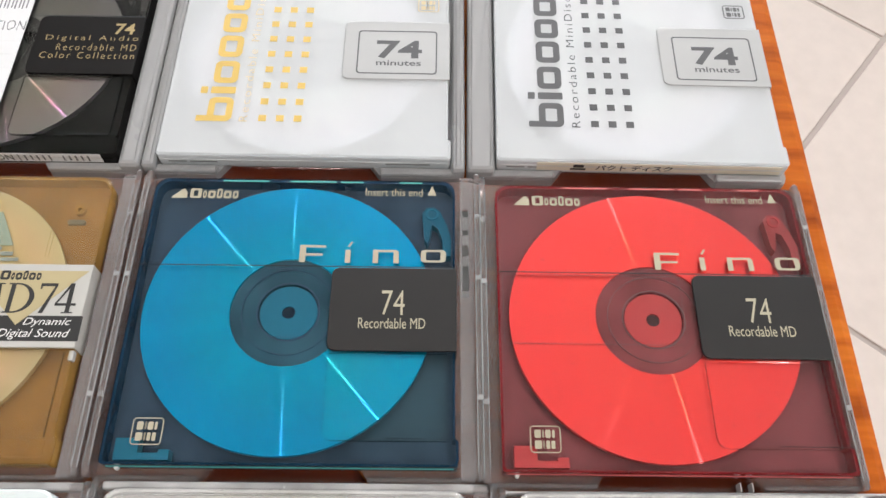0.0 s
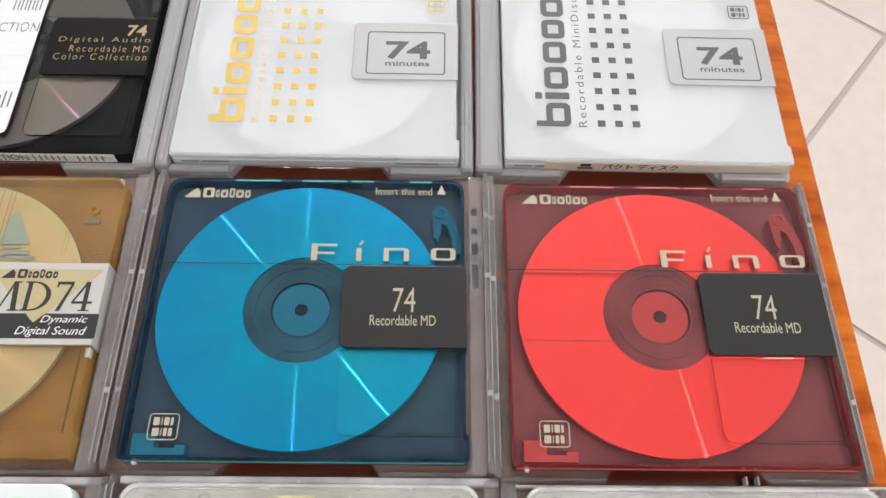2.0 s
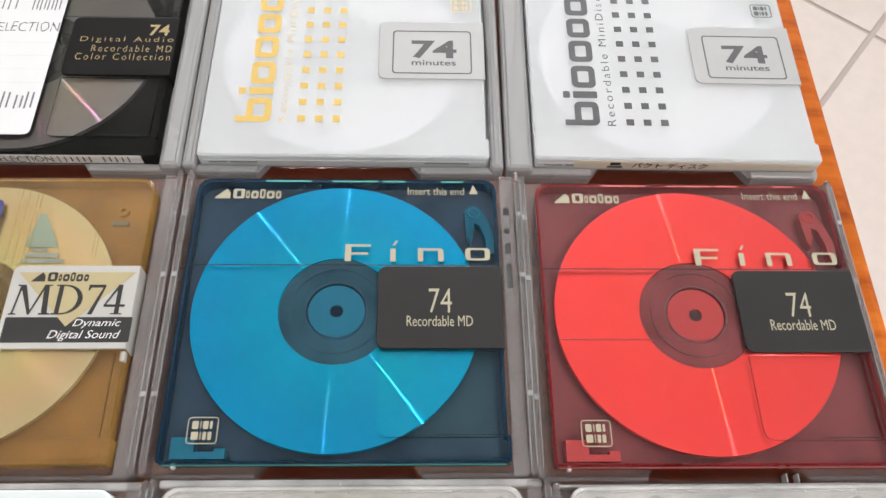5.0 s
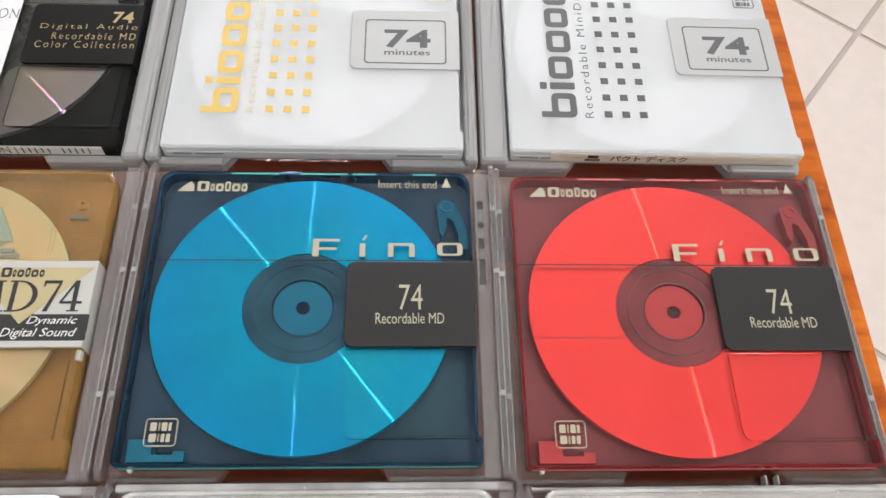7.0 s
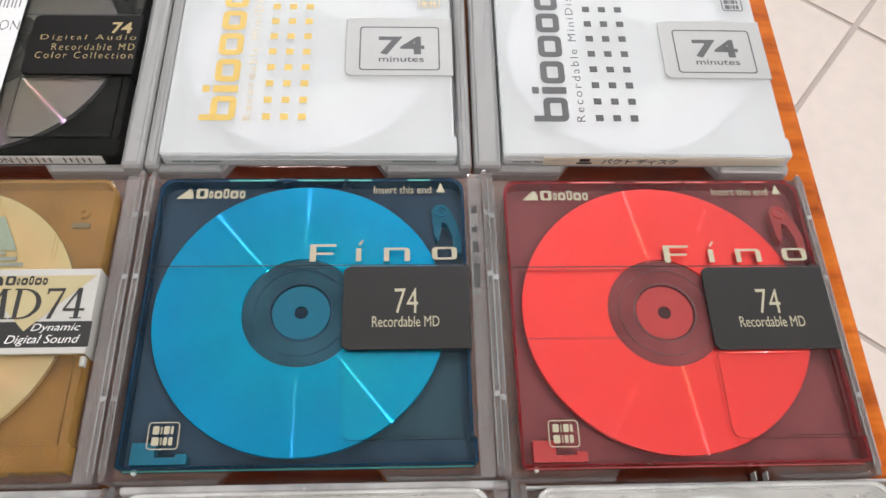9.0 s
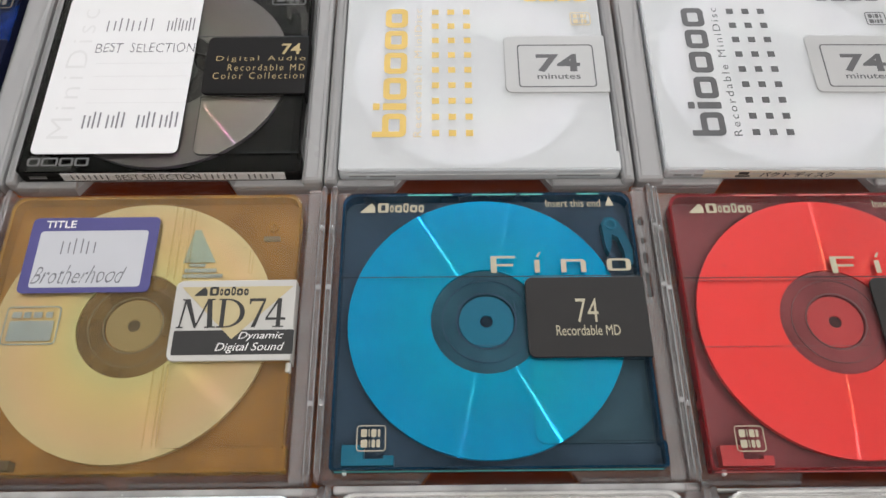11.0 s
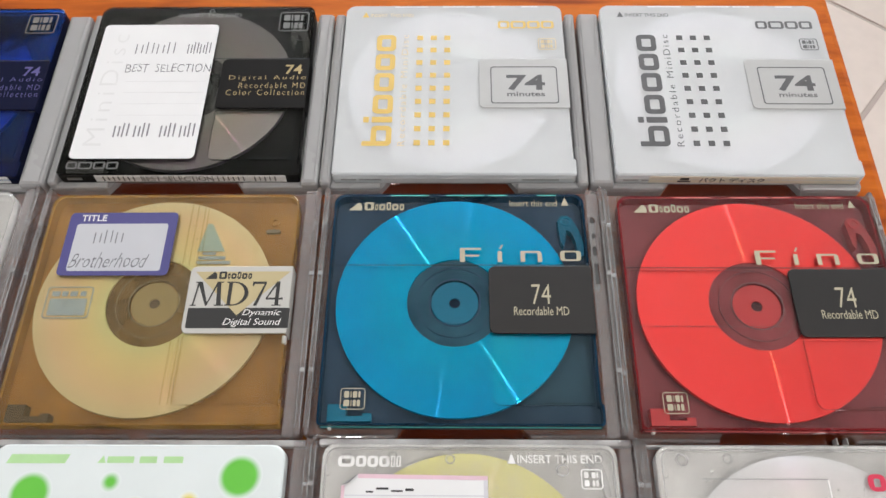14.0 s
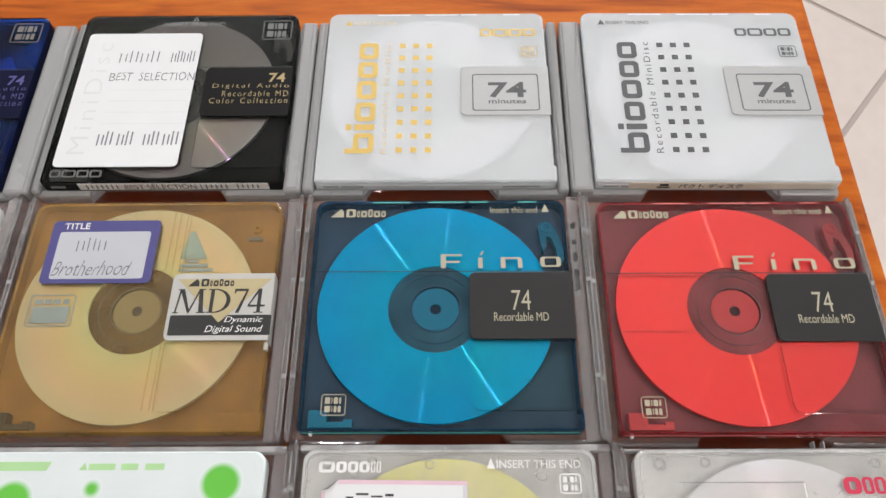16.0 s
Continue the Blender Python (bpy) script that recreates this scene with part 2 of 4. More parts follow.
M = {
    "wood": wood("varnished_wood"),
    "tile": tile_glaze("glazed_tile"),
    "grout": solid("grout", (0.50, 0.43, 0.40), 0.8, scale=60),
    "wall": solid("wall_paint", (0.80, 0.79, 0.77), 0.8, scale=30, amount=0.03),
    "ceiling": solid("ceiling_paint", (0.84, 0.83, 0.82), 0.85, scale=30, amount=0.02),
    "frame": solid("white_lacquer", (0.8, 0.8, 0.78), 0.4, scale=30, amount=0.02),
    # shells
    "blue": tinted("blue_plastic", (0.70, 0.812, 0.930), 0.008, (0.06, 0.16, 0.2), gloss=0.4, ior=1.27),
    "blue_low": tinted("blue_plastic_base", (0.10, 0.40, 0.48), 0.96, (0.195, 0.185, 0.165)),
    "red_low": tinted("red_plastic_base", (0.70, 0.25, 0.25), 0.96, (0.285, 0.140, 0.150)),
    "blue_thin": tinted("blue_plastic_thin", (0.70, 0.842, 0.930), 0.008, (0.06, 0.2, 0.25), gloss=0.45, ior=1.28),
    "red": tinted("red_plastic", (0.995, 0.85, 0.86), 0.010, (0.25, 0.08, 0.08), gloss=0.6, ior=1.30),
    "red_thin": tinted("red_plastic_thin", (0.995, 0.855, 0.865), 0.010, (0.25, 0.09, 0.09), gloss=0.6, ior=1.31),
    "gold": tinted("amber_plastic", (0.995, 0.965, 0.86), 0.05, (0.62, 0.38, 0.13)),
    "gold_low": tinted("amber_plastic_base", (0.97, 0.85, 0.60), 0.80, (0.46, 0.255, 0.085)),
    "gold_thin": tinted("amber_plastic_thin", (0.985, 0.95, 0.86), 0.04, (0.50, 0.36, 0.14)),
    "smoke": tinted("smoke_plastic", (0.69, 0.69, 0.67), 0.004, (0.03, 0.03, 0.03), gloss=0.4, ior=1.25),
    "smoke_thin": tinted("smoke_plastic_thin", (0.79, 0.79, 0.76), 0.012, (0.05, 0.05, 0.05), gloss=0.4, ior=1.25),
    "navy": tinted("navy_plastic", (0.08, 0.30, 0.80), 0.02, (0.01, 0.02, 0.12), gloss=0.7, ior=1.3),
    "navy_thin": tinted("navy_plastic_thin", (0.12, 0.38, 0.82), 0.02, (0.01, 0.03, 0.15), gloss=0.7, ior=1.3),
    "clear": tinted("clear_plastic", (0.97, 0.97, 0.96), 0.17, (0.92, 0.91, 0.90), ripple=0.3),
    "clear_low": tinted("clear_plastic_base", (0.93, 0.93, 0.92), 0.85, (0.93, 0.91, 0.90)),
    "clear_thin": tinted("clear_plastic_thin", (0.96, 0.96, 0.96), 0.06, (0.62, 0.61, 0.60)),
    "white": milky("white_plastic", (0.86, 0.875, 0.89), 0.55),
    "white_low": milky("white_plastic_base", (0.70, 0.72, 0.735), 0.05),
    "white_thin": milky("white_plastic_thin", (0.86, 0.87, 0.88), 0.20),
    "opal": milky("opal_plastic", (0.78, 0.84, 0.85), 0.10),
    "opal_thin": milky("opal_plastic_thin", (0.82, 0.86, 0.86), 0.12),
    # sleeves
    "case_clear": tinted("sleeve_clear", (0.88, 0.85, 0.85), 0.17, (0.56, 0.54, 0.54), 0.08, 1.0, 1.46, 0.4),
    "case_edge": tinted("sleeve_edge", (0.95, 0.94, 0.94), 0.32, (0.74, 0.73, 0.73), 0.1, 1.0, 1.5, 0.3),
    "case_lip": tinted("sleeve_lip", (0.95, 0.94, 0.94), 0.55, (0.84, 0.83, 0.83), 0.1, 1.0, 1.5, 0.3),
    # smoky tint that stands in for the shade down in the notches
    "case_shade": tinted("sleeve_shade", (0.70, 0.60, 0.60), 0.05, (0.22, 0.19, 0.19), 0.08, 1.0, 1.4, 0.4),
    "blue_edge": tinted("blue_plastic_edge", (0.10, 0.45, 0.60), 0.85, (0.035, 0.095, 0.130), gloss=1.0, ior=1.45),
    "red_edge": tinted("red_plastic_edge", (0.85, 0.10, 0.12), 0.85, (0.30, 0.018, 0.026), gloss=1.0, ior=1.45),
    "gold_edge": tinted("amber_plastic_edge", (0.97, 0.80, 0.45), 0.75, (0.50, 0.28, 0.07), gloss=1.0, ior=1.45),
    "case_milk": milky("sleeve_milky", (0.48, 0.475, 0.48), 0.27, 0.25),
    # discs; grooved() paints sectors of reflected light into their colours
    "silver": grooved("silver_layer", (0.97, 0.97, 0.97)),
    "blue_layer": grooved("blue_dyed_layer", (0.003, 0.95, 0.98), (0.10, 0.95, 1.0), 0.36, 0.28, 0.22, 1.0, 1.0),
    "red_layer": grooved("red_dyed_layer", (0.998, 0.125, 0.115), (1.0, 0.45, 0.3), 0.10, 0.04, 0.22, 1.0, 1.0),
    "blue_hub": solid("blue_hub", (0.08, 0.40, 0.37), 0.35, 0.3, scale=120),
    "red_hub": solid("red_hub", (0.58, 0.12, 0.12), 0.35, 0.3, scale=120),
    "blue_latch": solid("blue_latch", (0.05, 0.27, 0.25), 0.4),
    "red_latch": solid("red_latch", (0.40, 0.10, 0.10), 0.4),
    "gold_hub": solid("champagne_hub", (0.35, 0.315, 0.21), 0.4, 0.3, scale=120),
    "gold_inner": tinted("amber_inner_ring", (0.62, 0.56, 0.42), 0.5, (0.26, 0.19, 0.09)),
    "blue_inner": tinted("blue_inner_ring", (0.40, 0.60, 0.62), 0.7, (0.19, 0.33, 0.27)),
    "red_inner": tinted("red_inner_ring", (0.70, 0.40, 0.42), 0.7, (0.38, 0.17, 0.18)),
    "white_inner": solid("white_inner_ring", (0.74, 0.75, 0.75), 0.5),
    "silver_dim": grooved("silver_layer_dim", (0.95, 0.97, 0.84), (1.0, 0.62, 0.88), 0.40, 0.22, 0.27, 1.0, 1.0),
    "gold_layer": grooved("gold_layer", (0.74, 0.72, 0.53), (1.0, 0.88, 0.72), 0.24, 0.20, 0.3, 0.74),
    "lemon_layer": grooved("lemon_layer", (0.97, 0.88, 0.14), (1.0, 0.95, 0.7), 0.10),
    "pearl": grooved("pearl_layer", (0.98, 0.98, 0.985), (0.95, 0.95, 1.0), 0.14, 0.05, 0.3, 0.72, 0.7),
    "inner": tinted("inner_ring_plastic", (0.62, 0.64, 0.64), 0.45, (0.34, 0.34, 0.34)),
    "steel": solid("hub_steel", (0.38, 0.40, 0.39), 0.32, 0.3, scale=120),
    "hole": solid("hub_hole", (0.05, 0.05, 0.05), 0.6),
    "core": solid("inner_mechanism", (0.62, 0.62, 0.62), 0.5),
    "core_dim": solid("inner_mechanism_dim", (0.20, 0.21, 0.21), 0.5),
    # shutters, labels and inks
    "sh_dark": solid("shutter_dark", (0.017, 0.016, 0.016), 0.36, 0.0, scale=300, bump=0.05, spec=0.35),
    "sh_black": solid("shutter_black", (0.010, 0.009, 0.009), 0.36, 0.0, scale=300, bump=0.05, spec=0.10),
    "sh_grey": solid("shutter_grey", (0.42, 0.42, 0.42), 0.38, 0.25, amount=0.03, scale=300, bump=0.04),
    "sh_cream": solid("shutter_white", (0.51, 0.50, 0.475), 0.4, scale=200, amount=0.03),
    "sh_navy": solid("shutter_navy", (0.006, 0.008, 0.028), 0.4, 0.0, scale=300, spec=0.06),
    "line": solid("seam_line", (0.012, 0.02, 0.025), 0.6),
    "paper": solid("paper", (0.77, 0.77, 0.785), 0.75, scale=140, amount=0.02),
    "dull_paper": solid("dull_paper", (0.52, 0.53, 0.57), 0.75, scale=140, amount=0.03),
    "cream_paper": solid("cream_paper", (0.78, 0.72, 0.58), 0.75, scale=140, amount=0.04),
    "violet": solid("violet_print", (0.072, 0.067, 0.225), 0.6, scale=200),
    "pink": solid("pink_print", (0.74, 0.52, 0.60), 0.7),
    "rule": solid("grey_rule", (0.62, 0.61, 0.66), 0.7),
    "i_cream": solid("cream_ink", (0.44, 0.40, 0.29), 0.5),
    "i_gold": solid("gold_ink", (0.42, 0.32, 0.15), 0.45, 0.2),
    "i_yellow": solid("yellow_ink", (0.70, 0.48, 0.12), 0.5),
    "i_yellow_pale": solid("pale_yellow_ink", (0.62, 0.50, 0.28), 0.5),
    "i_grey": solid("dark_grey_ink", (0.085, 0.085, 0.09), 0.5),
    "i_mid": solid("mid_grey_ink", (0.27, 0.27, 0.27), 0.5),
    "i_smoke": solid("smoke_grey_ink", (0.15, 0.15, 0.15), 0.5),
    "i_pale": solid("pale_grey_ink", (0.70, 0.70, 0.71), 0.6),
    "i_black": solid("black_ink", (0.02, 0.02, 0.02), 0.5),
    "i_pen": solid("pen_ink", (0.03, 0.03, 0.035), 0.6),
    "i_pencil": solid("pencil", (0.17, 0.17, 0.19), 0.7),
    "i_white": solid("white_ink", (0.80, 0.79, 0.78), 0.5),
    "i_lilac": solid("lilac_ink", (0.09, 0.08, 0.26), 0.5),
    "i_green": solid("green_ink", (0.13, 0.52, 0.055), 0.5),
    "i_green_pale": solid("pale_green_ink", (0.42, 0.67, 0.33), 0.5),
    "i_lemon": solid("lemon_ink", (0.72, 0.62, 0.14), 0.5),
    "i_red": solid("red_ink", (0.60, 0.03, 0.08), 0.5),
    "i_teal": solid("teal_foil", (0.38, 0.60, 0.80), 0.35, 0.2, amount=0.2, scale=260),
    "i_foil": solid("blue_grey_foil", (0.38, 0.55, 0.92), 0.4, 0.1, amount=0.2, scale=260),
    "i_champagne": solid("champagne_ink", (0.50, 0.42, 0.24), 0.45, 0.2),
}

# ---- geometry helpers, in millimetres ----
MM = 0.001


def rrect(x0, y0, x1, y1, r=0.0, seg=5):
    """Corner points of a rounded rectangle, anticlockwise. r: one radius, or four from the lower left round."""
    rs = r if isinstance(r, tuple) else (r,) * 4
    pts = []
    for n, (cx, cy, sx, sy) in enumerate(((x0, y0, 1, 1), (x1, y0, -1, 1), (x1, y1, -1, -1), (x0, y1, 1, -1))):
        q = max(rs[n], 0.001)
        for k in range(seg + 1):
            a = radians(180 + 90 * n + 90 * k / seg)
            pts.append((cx + sx * q + q * math.cos(a), cy + sy * q + q * math.sin(a)))
    return pts


def circle(cx, cy, r, seg=96):
    return [(cx + r * math.cos(2 * math.pi * k / seg), cy + r * math.sin(2 * math.pi * k / seg)) for k in range(seg)]


def ring(bm, pts, z):
    return [bm.verts.new((x * MM, y * MM, z * MM)) for x, y in pts]


def bridge(bm, a, b):
    for k in range(len(a)):
        bm.faces.new((a[k - 1], a[k], b[k], b[k - 1]))


def inset(pts, d):
    """The outline moved inwards by d."""
    out, n = [], len(pts)
    for k in range(n):
        (ax, ay), (bx, by), (cx, cy) = pts[k - 1], pts[k], pts[(k + 1) % n]
        u, v = Vector((bx - ax, by - ay)), Vector((cx - bx, cy - by))
        w = (u.normalized() if u.length > 1e-9 else v.normalized()) + (v.normalized() if v.length > 1e-9 else u.normalized())
        w.normalize()
        out.append((bx - w.y * d, by + w.x * d))
    return out


def slab(bm, pts, z0, z1, bevel=0.0):
    """A solid with this outline; its upper edge bevelled."""
    loops = [ring(bm, pts, z0), ring(bm, pts, z1 - bevel)]
    if bevel:
        loops.append(ring(bm, inset(pts, bevel * 0.35), z1 - bevel * 0.3))
        loops.append(ring(bm, inset(pts, bevel), z1))
    for a, b in zip(loops, loops[1:]):
        bridge(bm, a, b)
    bm.faces.new(list(reversed(loops[0])))
    bm.faces.new(loops[-1])
    return bm


def frame_of(bm, outer, inner, z0, z1):
    """A rim between two outlines with the same number of points."""
    a, b, c, d = ring(bm, outer, z0), ring(bm, outer, z1), ring(bm, inner, z1), ring(bm, inner, z0)
    bridge(bm, a, b), bridge(bm, b, c), bridge(bm, c, d), bridge(bm, d, a)
    return bm


def holed(bm, outer, holes, z0, z1):
    """A plate with holes through it."""
    loops = [[ring(bm, pts, z) for z in (z0, z1)] for pts in (outer, *holes)]
    for level in (0, 1):
        edges = []
        for pair in loops:
            v = pair[level]
            edges += [bm.edges.new((v[k - 1], v[k])) for k in range(len(v))]
        bmesh.ops.triangle_fill(bm, edges=edges, use_beauty=True, use_dissolve=False)
    for lo, hi in loops:
        bridge(bm, lo, hi)
    bmesh.ops.recalc_face_normals(bm, faces=bm.faces)
    return bm


def flat(bm, pts, z):
    bm.faces.new(ring(bm, pts, z))
    return bm


INK = 0.03


def print_slab(bm, pts, z):
    """Ink lies on a surface as a film with a thickness."""
    return slab(bm, pts, z, z + INK)


def part(name, bm, material, parent, label="", smooth=False):
    me = bpy.data.meshes.new(name)
    bm.normal_update()
    bm.to_mesh(me)
    bm.free()
    me.materials.append(M[material] if isinstance(material, str) else material)
    if smooth:
        me.shade_smooth()
    ob = new(name, me)
    ob.parent = parent
    if label:
        ob["label"] = label
    return ob


def nb():
    return bmesh.new()


def thing(name, x, y, z, rot, label, category, group=""):
    """An empty at the base of a thing; x, y in millimetres from the middle of the table's display, z in metres."""
    ob = new(name)
    ob.empty_display_size = 0.01
    ob.matrix_basis = pose(x * MM, y * MM, z, 0, 0, rot)
    return tagged(ob, label, category, group)


def lettering(text, box, z, material, parent, turn=0, weight=0.0, shear=0.0, face="z", name="lettering", wobble=0.0, space=1.0):
    """Words in the built-in font, fitted to a box (x0, y0, x1, y1); turn 90: read upwards; face "y": on the front face, where the box is x and height."""
    cu = bpy.data.curves.new("words", "FONT")
    cu.body, cu.resolution_u, cu.offset, cu.shear, cu.space_character = text, 3, weight, shear, space
    ob = bpy.data.objects.new("words", cu)
    scene.collection.objects.link(ob)
    bpy.context.view_layer.update()
    me = bpy.data.meshes.new_from_object(ob.evaluated_get(bpy.context.evaluated_depsgraph_get()))
    bpy.data.objects.remove(ob)
    bpy.data.curves.remove(cu)
    bm = nb()
    bm.from_mesh(me)
    bpy.data.meshes.remove(me)
    if turn == 90:
        for v in bm.verts:
            v.co = (-v.co.y, v.co.x, 0)
    xs, ys = [v.co.x for v in bm.verts], [v.co.y for v in bm.verts]
    ax, bx, ay, by = min(xs), max(xs), min(ys), max(ys)
    x0, y0, x1, y1 = box
    for v in bm.verts:
        u, w = x0 + (v.co.x - ax) / (bx - ax) * (x1 - x0), y0 + (v.co.y - ay) / (by - ay) * (y1 - y0)
        if wobble:
            u, w = u + wobble * noise.noise((u * 0.45, w * 0.5, x0)), w + 1.2 * wobble * noise.noise((u * 0.35, w * 0.3, y0 + 7))
        v.co = (u * MM, w * MM, (z + INK) * MM) if face == "z" else (u * MM, (z - INK) * MM, w * MM)
    return part(name, bm, material, parent)


def bars(boxes, z, material, parent, name="print_bar", r=0.15):
    """Plain bars, each a mesh of its own."""
    for x0, y0, x1, y1 in boxes:
        part(name, print_slab(nb(), rrect(x0, y0, x1, y1, min(r, (y1 - y0) * 0.3, (x1 - x0) * 0.3), 2), z), material, parent)


def pen_strokes(x0, y0, x1, y1, count, z, material, parent, thick):
    """A handwritten name as plain thin bars, two for each sign."""
    step = (x1 - x0) / count
    for k in range(count):
        a, b = x0 + k * step, x0 + (k + 0.55) * step
        high = y0 + (y1 - y0) * (0.80 + 0.2 * (k % 2))
        bars([(a, y0, a + thick, high), (b, y0 + 0.3, b + thick, high - 0.2)], z, material, parent, "pen_bar")


def logo_frame(box, z, material, parent, width=0.45):
    """A format mark: a rounded frame round two rows of blocks."""
    x0, y0, x1, y1 = box
    part("mark_frame", frame_of(nb(), rrect(x0, y0, x1, y1, 0.8, 3), rrect(x0 + width, y0 + width, x1 - width, y1 - width, 0.5, 3), z, z + INK), material, parent)
    w, h = x1 - x0, y1 - y0
    for row, cuts in ((0.55, (0.15, 0.40, 0.50, 0.72, 0.85)), (0.15, (0.15, 0.42, 0.52, 0.68, 0.85))):
        for a, b in zip(cuts, cuts[1:]):
            part("mark_block", print_slab(nb(), rrect(x0 + a * w, y0 + row * h, x0 + (b - 0.045) * w, y0 + (row + 0.30) * h, 0.25, 2), z), material, parent)


def crest(box, z, material, parent):
    """A maker's mark as plain shapes: a wedge and a row of blocks."""
    x0, y0, x1, y1 = box
    w = x1 - x0
    part("mark_wedge", print_slab(nb(), [(x0, y0), (x0 + w * 0.24, y0), (x0 + w * 0.24, y0 + 0.35), (x0 + w * 0.235, y1 * 0.6 + y0 * 0.4), (x0 + w * 0.18, y1), (x0 + w * 0.13, y1 * 0.75 + y0 * 0.25), (x0 + w * 0.02, y0 + 0.35)], z), material, parent)
    at = x0 + w * 0.28
    for n, share in enumerate((0.17, 0.055, 0.11, 0.08, 0.115, 0.08)):
        top = y1 if n in (0, 3) else y0 + (y1 - y0) * 0.78
        part("mark_block", frame_of(nb(), rrect(at, y0, at + w * share, top, 0.5, 3), rrect(at + w * share * 0.30, y0 + 0.55, at + w * share * 0.70, top - 0.55, 0.2, 3), z, z + INK), material, parent)
        at += w * (share + 0.022)


def blocks(box, shares, z, material, parent, stroke=0.34):
    """A brand word as plain block outlines of its size."""
    x0, y0, x1, y1 = box
    gap = 0.10
    at, unit = x0, (x1 - x0) / (sum(shares) + gap * (len(shares) - 1))
    for s in shares:
        b = at + s * unit
        t = min(stroke * (y1 - y0), (b - at) * 0.32)
        part("mark_block", frame_of(nb(), rrect(at, y0, b, y1, t, 3), rrect(at + t, y0 + t * 0.75, b - t, y1 - t * 0.75, t * 0.3, 3), z, z + INK), material, parent)
        at = b + gap * unit


# ---- room ----
TABLE_Z = 0.75
SLEEVE_FLOOR = 3.0


def structure(name, bm, material, label, category):
    return tagged(part(name, bm, material, None), label, category, "", "structure")


def box_mm(bm, x0, y0, z0, x1, y1, z1):
    return slab(bm, [(x0, y0), (x1, y0), (x1, y1), (x0, y1)], z0, z1)


RX0, RX1, RY0, RY1, RH = -2300, 2100, -2200, 2400, 2560
floor = structure("floor", box_mm(nb(), RX0, RY0, -60, RX1, RY1, -3), "grout", "pale tiled floor with grey joints", "floor")
structure("ceiling", box_mm(nb(), RX0, RY0, RH, RX1, RY1, RH + 80), "ceiling", "plain white painted ceiling", "ceiling")
structure("wall_east", box_mm(nb(), RX1, RY0, -60, RX1 + 120, RY1, RH), "wall", "plain white painted wall", "wall")
structure("wall_south", box_mm(nb(), RX0 - 120, RY0 - 120, -60, RX1 + 120, RY0, RH), "wall", "plain white painted wall", "wall")
structure("wall_west", box_mm(nb(), RX0 - 120, RY0, -60, RX0, RY1, RH), "wall", "plain white painted wall", "wall")
bm = nb()
WX0, WX1, WZ0, WZ1 = -960, 1260, 890, 2310
for z0, z1, x0, x1 in ((-60, WZ0, RX0 - 120, RX1 + 120), (WZ1, RH, RX0 - 120, RX1 + 120), (WZ0, WZ1, RX0 - 120, WX0), (WZ0, WZ1, WX1, RX1 + 120)):
    box_mm(bm, x0, RY1, z0, x1, RY1 + 120, z1)
structure("wall_north", bm, "wall", "white painted wall with a window opening", "wall")
window = tagged(new("window_1"), "white framed window letting daylight in", "window", "", "structure")
for x0, x1, z0, z1 in ((WX0, WX0 + 50, WZ0, WZ1), (WX1 - 50, WX1, WZ0, WZ1), (WX0 + 50, WX1 - 50, WZ0, WZ0 + 50), (WX0 + 50, WX1 - 50, WZ1 - 50, WZ1), (125, 175, WZ0 + 50, WZ1 - 50)):
    part("window_frame", box_mm(nb(), x0, RY1 + 50, z0, x1, RY1 + 100, z1), "frame", window)
for lx, ly in DOWNLIGHTS:
    lamp = thing("ceiling_lamp", lx * 1000, ly * 1000, 2.535, 0, "round white recessed lamp in the ceiling", "lamp", "ceiling lamps")
    part("rim", frame_of(nb(), circle(0, 0, 55, 40), circle(0, 0, 32, 40), 0, 25), "frame", lamp)

# ---- table ----
table = thing("wooden_table", 0, 0, 0, 1.1, "orange-brown varnished wooden table with rounded edge", "table")
TX0, TX1, TY0, TY1 = -700, 129.0, -420, 330
part("tabletop", slab(nb(), rrect(TX0, TY0, TX1, TY1, 6, 6), 722, 750, 3.0), "wood", table, smooth=False)
part("apron", frame_of(nb(), rrect(TX0 + 50, TY0 + 50, TX1 - 50, TY1 - 50, 2, 2), rrect(TX0 + 70, TY0 + 70, TX1 - 70, TY1 - 70, 2, 2), 640, 722), "wood", table)
for lx in (TX0 + 75, TX1 - 75):
    for ly in (TY0 + 75, TY1 - 75):
        part("leg", slab(nb(), rrect(lx - 24, ly - 24, lx + 24, ly + 24, 4, 3), 0, 722), "wood", table)

# ---- sleeves and cartridges ----
HALF_W, HALF_H, THICK = 36.0, 34.0, 5.0
DISC = (-1.5, -0.1)


